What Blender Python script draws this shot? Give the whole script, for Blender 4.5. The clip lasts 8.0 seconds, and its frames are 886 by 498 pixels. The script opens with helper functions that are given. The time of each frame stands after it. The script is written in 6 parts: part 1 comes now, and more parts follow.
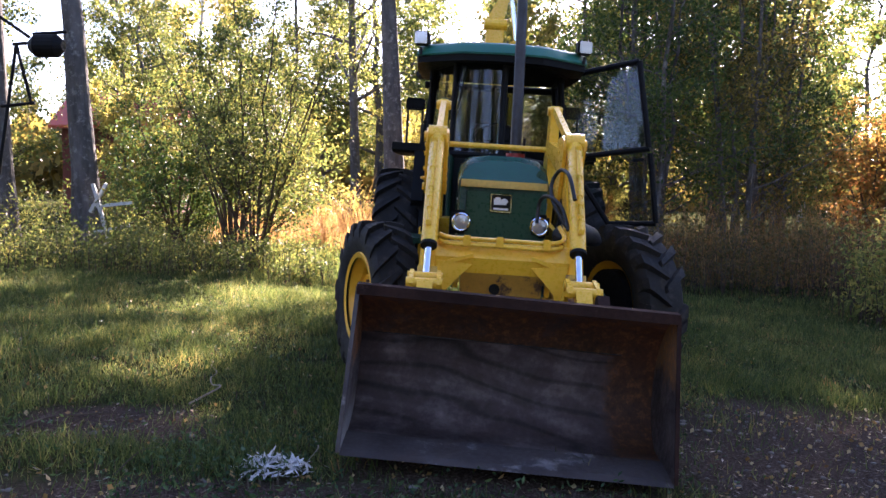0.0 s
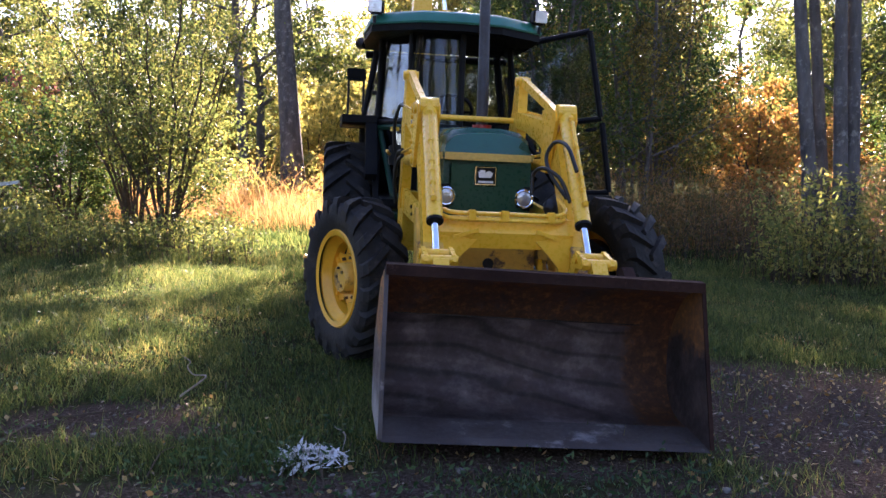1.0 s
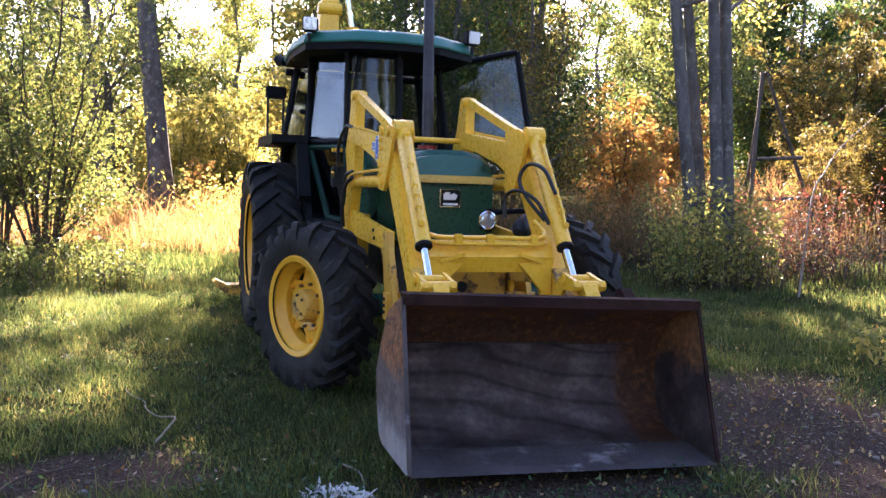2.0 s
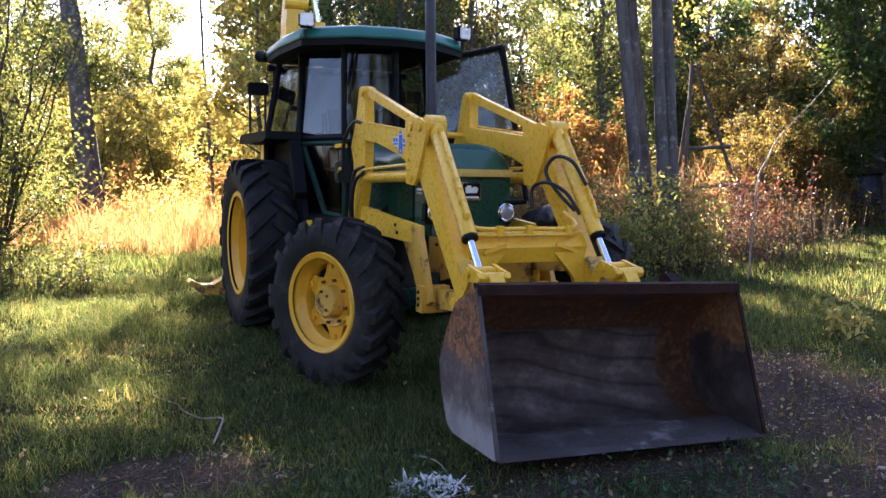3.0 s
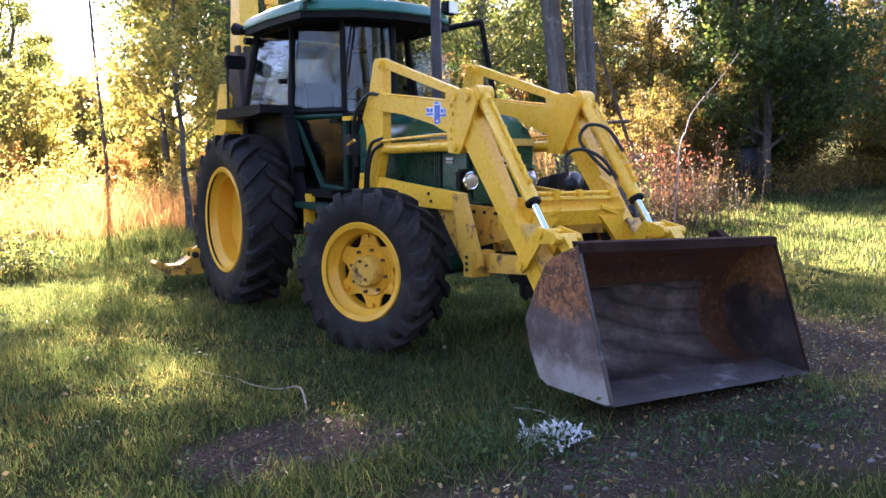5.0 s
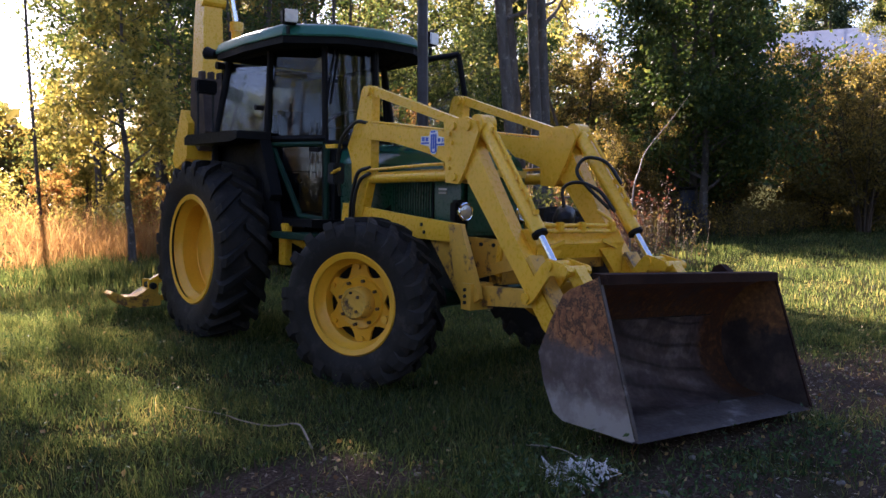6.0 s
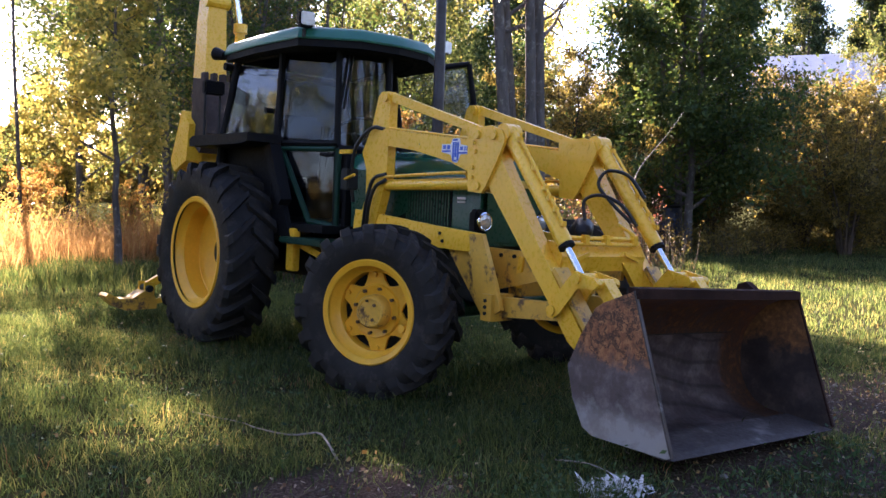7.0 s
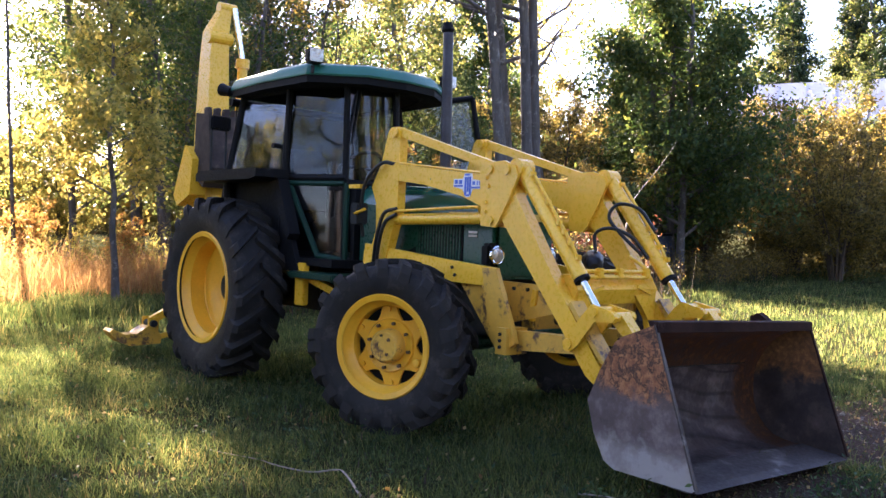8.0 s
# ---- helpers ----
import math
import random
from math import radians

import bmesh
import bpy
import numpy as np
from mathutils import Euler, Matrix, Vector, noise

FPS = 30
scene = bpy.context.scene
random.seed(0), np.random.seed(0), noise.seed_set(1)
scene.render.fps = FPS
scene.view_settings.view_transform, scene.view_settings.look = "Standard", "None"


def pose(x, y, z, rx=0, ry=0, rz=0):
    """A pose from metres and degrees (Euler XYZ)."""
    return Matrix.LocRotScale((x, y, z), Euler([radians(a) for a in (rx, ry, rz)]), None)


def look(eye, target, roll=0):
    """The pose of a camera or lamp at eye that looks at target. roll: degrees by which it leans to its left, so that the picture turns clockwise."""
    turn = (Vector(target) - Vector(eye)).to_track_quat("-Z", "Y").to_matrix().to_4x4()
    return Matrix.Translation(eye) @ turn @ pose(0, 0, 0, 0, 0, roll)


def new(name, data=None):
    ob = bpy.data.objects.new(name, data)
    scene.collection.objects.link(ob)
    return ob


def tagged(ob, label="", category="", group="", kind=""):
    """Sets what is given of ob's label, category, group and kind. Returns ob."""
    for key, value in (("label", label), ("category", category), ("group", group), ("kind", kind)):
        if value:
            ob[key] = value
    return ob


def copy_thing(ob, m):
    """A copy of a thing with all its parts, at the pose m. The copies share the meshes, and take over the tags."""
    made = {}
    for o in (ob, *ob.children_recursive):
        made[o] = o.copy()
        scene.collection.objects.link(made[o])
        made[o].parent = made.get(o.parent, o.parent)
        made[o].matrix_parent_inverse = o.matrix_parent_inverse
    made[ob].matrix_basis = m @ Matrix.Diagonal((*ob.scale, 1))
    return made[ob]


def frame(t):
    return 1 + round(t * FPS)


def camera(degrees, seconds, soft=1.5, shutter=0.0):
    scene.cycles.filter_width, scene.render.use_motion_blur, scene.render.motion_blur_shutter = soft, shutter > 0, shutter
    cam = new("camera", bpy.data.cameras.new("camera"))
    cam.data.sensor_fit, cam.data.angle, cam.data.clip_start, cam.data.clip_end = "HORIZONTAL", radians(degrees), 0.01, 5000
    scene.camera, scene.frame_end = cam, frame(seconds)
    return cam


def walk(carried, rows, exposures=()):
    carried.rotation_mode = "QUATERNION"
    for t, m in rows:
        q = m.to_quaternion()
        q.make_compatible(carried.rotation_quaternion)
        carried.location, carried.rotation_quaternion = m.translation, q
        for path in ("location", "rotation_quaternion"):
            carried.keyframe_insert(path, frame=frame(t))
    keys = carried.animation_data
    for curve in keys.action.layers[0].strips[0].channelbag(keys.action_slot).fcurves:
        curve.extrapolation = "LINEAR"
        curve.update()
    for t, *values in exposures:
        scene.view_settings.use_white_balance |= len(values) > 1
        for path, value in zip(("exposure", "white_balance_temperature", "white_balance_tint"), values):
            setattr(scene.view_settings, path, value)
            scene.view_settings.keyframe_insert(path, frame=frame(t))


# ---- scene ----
cam = camera(54.2, 8.0)
PATH = [
    (0, (-0.32, -6.084, 1.396), (-0.342, -4.09, 1.25), 3.6),
    (0.5, (-0.721, -6.007, 1.39), (-0.59, -4.019, 1.211), 3.0),
    (1, (-1.079, -5.919, 1.376), (-0.8, -3.948, 1.178), 2.6),
    (1.5, (-1.436, -5.788, 1.4), (-0.967, -3.851, 1.229), 2.3),
    (2.8, (-2.453, -5.525, 1.398), (-1.664, -3.694, 1.236), 1.1),
    (3, (-2.586, -5.49, 1.393), (-1.764, -3.674, 1.228), 0.8),
    (3.5, (-2.896, -5.432, 1.37), (-2.019, -3.647, 1.156), 0.4),
    (4, (-3.147, -5.273, 1.341), (-2.212, -3.523, 1.086), 0.1),
    (4.5, (-3.405, -5.192, 1.367), (-2.4, -3.479, 1.126), -0.6),
    (4.7, (-3.537, -5.17, 1.345), (-2.49, -3.481, 1.117), -0.6),
    (5.8, (-3.97, -4.732, 1.265), (-2.75, -3.154, 1.119), 1.3),
    (6, (-3.994, -4.689, 1.254), (-2.748, -3.129, 1.135), 1.1),
    (6.5, (-4.115, -4.532, 1.227), (-2.817, -3.011, 1.155), 1.7),
    (7, (-4.175, -4.443, 1.225), (-2.881, -2.92, 1.135), 2.8),
    (7.5, (-4.264, -4.39, 1.236), (-2.955, -2.881, 1.149), 2.3),
    (8, (-4.324, -4.361, 1.255), (-3.01, -2.854, 1.232), 2.3),
]
TILT = pose(0, 0, 0, 0, 3.2, 0)  # the yard falls to the east, and the tractor leans with it
# stops, kelvin and tint of the picture on the way
EXPOSURES = [(0.0, 3.51, 6020, 32), (0.5, 3.22, 6020, 32), (1.0, 3.55, 6020, 32), (1.5, 3.88, 6020, 32), (3.0, 3.55, 6020, 32), (3.5, 3.45, 6020, 32), (4.0, 3.93, 6020, 32), (4.5, 4.17, 6020, 32), (5.8, 3.45, 6170, 32), (6.0, 2.87, 6170, 32), (6.2, 2.95, 6170, 32), (6.5, 3.57, 6170, 32), (7.0, 3.47, 6170, 32), (7.5, 3.63, 6170, 32), (8.0, 3.85, 6170, 32)]
walk(cam, [(t, TILT @ look(eye, target, roll)) for t, eye, target, roll in PATH], EXPOSURES)

# ---- light ----
world = bpy.data.worlds.new("sky")
scene.world = world
world.use_nodes = True
wn = world.node_tree.nodes
sky = wn.new("ShaderNodeTexSky")
sky.sky_type = "NISHITA"
sky.sun_disc = False
SUN_EL, SUN_AZ = 27.0, 13.0  # degrees above the horizon, degrees from +y towards +x
sky.sun_elevation, sky.sun_rotation = radians(SUN_EL), radians(SUN_AZ)
sky.air_density, sky.dust_density, sky.ozone_density = 1.0, 0.7, 1.5
wn["Background"].inputs[1].default_value = 0.05
world.node_tree.links.new(sky.outputs[0], wn["Background"].inputs[0])
sun_data = bpy.data.lights.new("sun", "SUN")
sun_data.energy, sun_data.angle, sun_data.color = 5.0, radians(0.6), (1.0, 0.86, 0.66)
sun = new("sun", sun_data)
sd = Vector((math.sin(radians(SUN_AZ)) * math.cos(radians(SUN_EL)), math.cos(radians(SUN_AZ)) * math.cos(radians(SUN_EL)), math.sin(radians(SUN_EL))))
sun.matrix_world = look(sd * 60, (0, 0, 0))


# ---- materials ----
def nodes_of(name):
    m = bpy.data.materials.new(name)
    m.use_nodes = True
    return m, m.node_tree.nodes, m.node_tree.links, m.node_tree.nodes["Principled BSDF"]


def ramp_of(nt, stops):
    r = nt.new("ShaderNodeValToRGB")
    e = r.color_ramp.elements
    while len(e) < len(stops):
        e.new(0.5)
    for el, (p, c) in zip(e, stops):
        el.position = p
        el.color = (c, c, c, 1) if isinstance(c, (int, float)) else (*c, 1)
    return r


def noise_of(nt, links, scale, detail=6, rough=0.6, stretch=None):
    n = nt.new("ShaderNodeTexNoise")
    n.inputs["Scale"].default_value, n.inputs["Detail"].default_value, n.inputs["Roughness"].default_value = scale, detail, rough
    co = nt.new("ShaderNodeTexCoord")
    if stretch:
        mp = nt.new("ShaderNodeMapping")
        mp.inputs["Scale"].default_value = stretch
        links.new(co.outputs["Object"], mp.inputs[0])
        links.new(mp.outputs[0], n.inputs["Vector"])
    else:
        links.new(co.outputs["Object"], n.inputs["Vector"])
    return n


def mix_of(nt, links, fac, a, b, mode="MIX"):
    m = nt.new("ShaderNodeMix")
    m.data_type, m.blend_type = "RGBA", mode
    for sock, v in ((0, fac), (6, a), (7, b)):
        if hasattr(v, "is_output"):
            links.new(v, m.inputs[sock])
        else:
            m.inputs[sock].default_value = v if sock == 0 else (*v, 1)
    return m.outputs[2]


def surface(name, c1, c2, rough=(0.4, 0.6), metal=0.0, scale=3.0, fine=40.0, bump=0.15, wear=None, wear_at=(0.62, 0.7), stretch=None, wear_scale=6.0, grain=(0.82, 1.1), spec=0.5, relief=0.004):
    """Paint, steel, rubber, wood: two colours mixed at two scales, and wear patches of a third."""
    m, nt, links, bs = nodes_of(name)
    big, small = noise_of(nt, links, scale, 5, 0.6, stretch), noise_of(nt, links, fine, 4, 0.6, stretch)
    r1 = ramp_of(nt, [(0.3, 0.0), (0.7, 1.0)])
    links.new(big.outputs[0], r1.inputs[0])
    col = mix_of(nt, links, r1.outputs[0], c1, c2)
    r2 = ramp_of(nt, [(0.3, grain[0]), (0.7, grain[1])])
    links.new(small.outputs[0], r2.inputs[0])
    col = mix_of(nt, links, 1.0, col, r2.outputs[0], "MULTIPLY")
    rr = ramp_of(nt, [(0.3, rough[0]), (0.7, rough[1])])
    links.new(small.outputs[0], rr.inputs[0])
    rough_out = rr.outputs[0]
    if wear:
        w = noise_of(nt, links, wear_scale, 9, 0.72)
        rw = ramp_of(nt, [(wear_at[0], 0.0), (wear_at[1], 1.0)])
        links.new(w.outputs[0], rw.inputs[0])
        col = mix_of(nt, links, rw.outputs[0], col, wear)
    links.new(col, bs.inputs["Base Color"])
    links.new(rough_out, bs.inputs["Roughness"])
    bs.inputs["Metallic"].default_value = metal
    bs.inputs["Specular IOR Level"].default_value = spec
    if bump:
        b = nt.new("ShaderNodeBump")
        b.inputs["Strength"].default_value, b.inputs["Distance"].default_value = bump, relief
        links.new(small.outputs[0], b.inputs["Height"])
        links.new(b.outputs[0], bs.inputs["Normal"])
    return m


def leafy(name, stops, glow=0.5, patch=0.35, lit=(1.55, 1.5, 1.1)):
    """Leaves and blades: a colour for each one, light passing through."""
    m, nt, links, bs = nodes_of(name)
    geo = nt.new("ShaderNodeNewGeometry")
    big = noise_of(nt, links, patch, 3, 0.5)
    add = nt.new("ShaderNodeMath")
    add.operation = "MULTIPLY_ADD"
    add.inputs[1].default_value, add.inputs[2].default_value = 0.6, -0.1
    links.new(geo.outputs["Random Per Island"], add.inputs[0])
    plus = nt.new("ShaderNodeMath")
    plus.operation = "MULTIPLY_ADD"
    plus.inputs[1].default_value = 0.6
    links.new(big.outputs[0], plus.inputs[0])
    links.new(add.outputs[0], plus.inputs[2])
    r = ramp_of(nt, stops)
    links.new(plus.outputs[0], r.inputs[0])
    links.new(r.outputs[0], bs.inputs["Base Color"])
    bs.inputs["Roughness"].default_value = 0.5
    bs.inputs["Specular IOR Level"].default_value = 0.25
    tr = nt.new("ShaderNodeBsdfTranslucent")
    bright = mix_of(nt, links, 1.0, r.outputs[0], lit, "MULTIPLY")
    links.new(bright, tr.inputs[0])
    mx = nt.new("ShaderNodeMixShader")
    mx.inputs[0].default_value = glow
    links.new(bs.outputs[0], mx.inputs[1])
    links.new(tr.outputs[0], mx.inputs[2])
    links.new(mx.outputs[0], nt["Material Output"].inputs[0])
    return m


YELLOW = surface("loader_yellow", (0.79, 0.425, 0.022), (0.87, 0.49, 0.034), (0.22, 0.38), scale=2.5, bump=0.03, grain=(0.94, 1.03), wear=(0.10, 0.05, 0.025), wear_at=(0.69, 0.73), wear_scale=5.0)
YELLOW_WORN = surface("worn_yellow", (0.60, 0.315, 0.032), (0.70, 0.39, 0.05), (0.4, 0.6), scale=4, bump=0.08, grain=(0.9, 1.05), wear=(0.13, 0.065, 0.03), wear_at=(0.53, 0.6), wear_scale=7.0)
WHEEL_YELLOW = surface("wheel_yellow", (0.76, 0.365, 0.014), (0.82, 0.42, 0.025), (0.3, 0.45), scale=4, bump=0.03, grain=(0.94, 1.03), wear=(0.2, 0.11, 0.03), wear_at=(0.68, 0.78))
GREEN = surface("dark_green_paint", (0.004, 0.046, 0.026), (0.006, 0.06, 0.034), (0.22, 0.4), scale=3, bump=0.04, grain=(0.93, 1.04), spec=0.35)
GREEN_ROOF = surface("faded_green_paint", (0.010, 0.105, 0.072), (0.018, 0.135, 0.096), (0.3, 0.5), scale=3, bump=0.06, grain=(0.93, 1.04))
# hood top: lighter and glossier than GREEN
HOOD_TOP = surface("glossy_green_paint", (0.006, 0.072, 0.046), (0.010, 0.09, 0.06), (0.10, 0.22), scale=3, bump=0.02, grain=(0.95, 1.04))
# same paint as GREEN; shade on door frame and steps put into the colour
SHADED_GREEN = surface("shaded_green_paint", (0.003, 0.028, 0.017), (0.005, 0.038, 0.023), (0.4, 0.6), bump=0.04, spec=0.2)
BROWN_STEEL = surface("brown_weathered_steel", (0.035, 0.024, 0.02), (0.075, 0.052, 0.043), (0.6, 0.85), scale=6, bump=0.3, wear=(0.13, 0.085, 0.06), wear_at=(0.58, 0.7), spec=0.2)
STRIPE = surface("stripe_yellow", (0.62, 0.42, 0.09), (0.68, 0.48, 0.12), (0.35, 0.5), bump=0.03)
RUBBER = surface("tyre_rubber", (0.013, 0.012, 0.012), (0.024, 0.022, 0.021), (0.6, 0.85), scale=6, fine=60, bump=0.3, wear=(0.07, 0.06, 0.052), wear_at=(0.53, 0.78), wear_scale=7, spec=0.2)
BLACK = surface("black_trim", (0.004, 0.004, 0.005), (0.008, 0.008, 0.009), (0.5, 0.75), bump=0.08, spec=0.12)
DARK = surface("dark_iron", (0.012, 0.014, 0.014), (0.03, 0.03, 0.03), (0.5, 0.8), scale=8, bump=0.2, wear=(0.05, 0.035, 0.02), wear_at=(0.6, 0.72), spec=0.2)
HOSE = surface("black_hose", (0.01, 0.01, 0.011), (0.02, 0.02, 0.02), (0.35, 0.5), bump=0.05, spec=0.3)
CHROME = surface("chrome", (0.75, 0.78, 0.85), (0.85, 0.88, 0.93), (0.08, 0.16), metal=1.0, bump=0.0)
STEEL = surface("bare_steel", (0.32, 0.31, 0.30), (0.42, 0.40, 0.38), (0.35, 0.6), metal=0.6, bump=0.15, wear=(0.16, 0.09, 0.05), wear_at=(0.55, 0.7))
PIPE = surface("exhaust_steel", (0.02, 0.02, 0.028), (0.045, 0.045, 0.06), (0.3, 0.5), metal=0.4, scale=5, bump=0.05)
RUSTY = surface("rusty_bolt_steel", (0.07, 0.04, 0.022), (0.15, 0.085, 0.04), (0.5, 0.8), scale=20, bump=0.2, spec=0.3)
WHITE = surface("white_plate", (0.72, 0.72, 0.72), (0.8, 0.8, 0.8), (0.3, 0.5), bump=0.02)
BLUE = surface("blue_print", (0.03, 0.10, 0.5), (0.04, 0.13, 0.55), (0.3, 0.5), bump=0.0)
RED = surface("red_plastic", (0.3, 0.02, 0.02), (0.4, 0.03, 0.03), (0.3, 0.4), bump=0.0)
SEAT = surface("seat_cloth", (0.015, 0.015, 0.018), (0.03, 0.03, 0.035), (0.7, 0.9), bump=0.3, spec=0.1)


def bucket_steel(name, floor_z, top_z, bare=(0.36, 0.52), flow=0.8, rust_at=((0.3, (0.045, 0.025, 0.019)), (0.52, (0.11, 0.052, 0.029)), (0.74, (0.32, 0.145, 0.055))), corner=0.0, plate=0.0, crack=0.0, base_at=((0.3, (0.05, 0.035, 0.033)), (0.5, (0.10, 0.074, 0.072)), (0.66, (0.20, 0.16, 0.155)), (0.8, (0.31, 0.28, 0.27)))):
    """Worn steel with old orange rust in the upper part, flowing scuffs lower down."""
    m, nt, links, bs = nodes_of(name)
    co = nt.new("ShaderNodeTexCoord")
    sep = nt.new("ShaderNodeSeparateXYZ")
    links.new(co.outputs["Object"], sep.inputs[0])
    n1 = noise_of(nt, links, 5.0, 9, 0.7)
    n2 = noise_of(nt, links, 26.0, 8, 0.7)
    wave = nt.new("ShaderNodeTexWave")
    wave.bands_direction = "Z"
    wave.inputs["Scale"].default_value, wave.inputs["Distortion"].default_value, wave.inputs["Detail"].default_value, wave.inputs["Detail Scale"].default_value = 1.1, 24.0, 3.0, 0.7
    mp = nt.new("ShaderNodeMapping")
    mp.inputs["Scale"].default_value = (0.55, 1.0, 1.6)
    links.new(co.outputs["Object"], mp.inputs[0])
    links.new(mp.outputs[0], wave.inputs["Vector"])
    base = ramp_of(nt, base_at)
    links.new(n1.outputs[0], base.inputs[0])
    scuff = ramp_of(nt, [(0.0, 0.5), (0.14, 1.0), (0.8, 1.15), (1.0, 1.45)])
    links.new(wave.outputs[1], scuff.inputs[0])
    col = mix_of(nt, links, flow, base.outputs[0], scuff.outputs[0], "MULTIPLY")
    rust = ramp_of(nt, rust_at)
    links.new(n2.outputs[0], rust.inputs[0])
    rust_col = rust.outputs[0]
    if crack:
        # dark scratches and flaked lines through the rust
        warp = noise_of(nt, links, 7.0, 4, 0.6)
        wob = nt.new("ShaderNodeVectorMath")
        wob.operation = "MULTIPLY_ADD"
        wob.inputs[1].default_value = (0.16, 0.16, 0.16)
        links.new(warp.outputs[1], wob.inputs[0])
        links.new(co.outputs["Object"], wob.inputs[2])
        vein = nt.new("ShaderNodeTexNoise")
        vein.inputs["Scale"].default_value, vein.inputs["Detail"].default_value, vein.inputs["Roughness"].default_value = 9.0, 7.0, 0.68
        links.new(wob.outputs[0], vein.inputs["Vector"])
        thin = ramp_of(nt, [(0.455, 0.0), (0.485, crack), (0.51, crack), (0.535, 0.0)])
        links.new(vein.outputs[0], thin.inputs[0])
        rust_col = mix_of(nt, links, thin.outputs[0], rust_col, (0.035, 0.018, 0.013))
    rng = nt.new("ShaderNodeMapRange")
    rng.inputs[1].default_value, rng.inputs[2].default_value = floor_z, top_z
    if plate:
        rng.inputs[1].default_value, rng.inputs[2].default_value, rng.inputs[3].default_value, rng.inputs[4].default_value = plate - 0.012, plate, 0.22, 0.60
    links.new(sep.outputs[2], rng.inputs[0])
    add = nt.new("ShaderNodeMath")
    add.operation = "MULTIPLY_ADD"
    add.inputs[1].default_value = 0.75
    links.new(n1.outputs[0], add.inputs[0])
    links.new(rng.outputs[0], add.inputs[2])
    rusty = add.outputs[0]
    if corner:
        side_rng = nt.new("ShaderNodeMapRange")
        side_rng.inputs[1].default_value, side_rng.inputs[2].default_value, side_rng.inputs[4].default_value = 0.36, 0.62, corner
        links.new(sep.outputs[0], side_rng.inputs[0])
        plus = nt.new("ShaderNodeMath")
        links.new(rusty, plus.inputs[0])
        links.new(side_rng.outputs[0], plus.inputs[1])
        rusty = plus.outputs[0]
    where = ramp_of(nt, [(0.83, 0.0), (0.95, 1.0)])
    links.new(rusty, where.inputs[0])
    col = mix_of(nt, links, where.outputs[0], col, rust_col)
    pale = ramp_of(nt, [(bare[0], 1.0), (bare[1], 0.0)])
    links.new(add.outputs[0], pale.inputs[0])
    col = mix_of(nt, links, pale.outputs[0], col, (0.30, 0.275, 0.265))
    links.new(col, bs.inputs["Base Color"])
    rr = ramp_of(nt, [(0.3, 0.42), (0.7, 0.75)])
    links.new(n2.outputs[0], rr.inputs[0])
    links.new(rr.outputs[0], bs.inputs["Roughness"])
    bs.inputs["Metallic"].default_value = 0.1
    bs.inputs["Specular IOR Level"].default_value = 0.35
    b = nt.new("ShaderNodeBump")
    b.inputs["Strength"].default_value, b.inputs["Distance"].default_value = 0.35, 0.006
    links.new(n2.outputs[0], b.inputs["Height"])
    links.new(b.outputs[0], bs.inputs["Normal"])
    return m


BUCKET_IN = bucket_steel("bucket_inside_steel", 0.10, 0.88, (0.05, 0.2), 0.9, corner=0.42, plate=0.585)
BUCKET_SIDE = bucket_steel("bucket_side_steel", 0.20, 0.80, flow=0.0, crack=0.85, rust_at=((0.3, (0.06, 0.03, 0.02)), (0.46, (0.22, 0.085, 0.035)), (0.7, (0.46, 0.21, 0.09))))
# far side plate: darker base steel, no cracks, no pale foot
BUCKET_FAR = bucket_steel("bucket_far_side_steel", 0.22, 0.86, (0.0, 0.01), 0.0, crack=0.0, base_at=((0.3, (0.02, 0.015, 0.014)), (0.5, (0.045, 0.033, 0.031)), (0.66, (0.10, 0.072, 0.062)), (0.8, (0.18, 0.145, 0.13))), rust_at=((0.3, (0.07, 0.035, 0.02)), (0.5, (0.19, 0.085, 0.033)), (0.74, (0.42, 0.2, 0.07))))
BARE_EDGE = surface("scraped_edge_steel", (0.045, 0.034, 0.033), (0.09, 0.075, 0.072), (0.4, 0.7), metal=0.2, scale=4, bump=0.3, wear=(0.24, 0.215, 0.21), wear_at=(0.55, 0.66), wear_scale=5, spec=0.3)
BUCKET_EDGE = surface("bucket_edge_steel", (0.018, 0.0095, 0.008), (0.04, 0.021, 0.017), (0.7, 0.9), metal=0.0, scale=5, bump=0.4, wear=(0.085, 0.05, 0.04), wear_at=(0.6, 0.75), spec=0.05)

GLASS, gn, gl, gb = nodes_of("window_glass")
gtr, ggl, gmx, gfr = gn.new("ShaderNodeBsdfTransparent"), gn.new("ShaderNodeBsdfGlossy"), gn.new("ShaderNodeMixShader"), gn.new("ShaderNodeLayerWeight")
gtr.inputs[0].default_value = (0.40, 0.44, 0.46, 1)
ggl.inputs["Roughness"].default_value = 0.035
gramp = ramp_of(gn, [(0.0, 0.05), (0.35, 0.08), (0.55, 0.24), (0.85, 0.5), (1.0, 1.0)])
gl.new(gfr.outputs["Facing"], gramp.inputs[0])
gnoise = noise_of(gn, gl, 5.0, 1, 0.4, (1.0, 1.0, 0.12))
gbump = gn.new("ShaderNodeBump")
gbump.inputs["Strength"].default_value, gbump.inputs["Distance"].default_value = 0.12, 0.02
gl.new(gnoise.outputs[0], gbump.inputs["Height"])
gl.new(gbump.outputs[0], ggl.inputs["Normal"])
gl.new(gramp.outputs[0], gmx.inputs[0])
gl.new(gtr.outputs[0], gmx.inputs[1])
gl.new(ggl.outputs[0], gmx.inputs[2])
gl.new(gmx.outputs[0], gn["Material Output"].inputs[0])

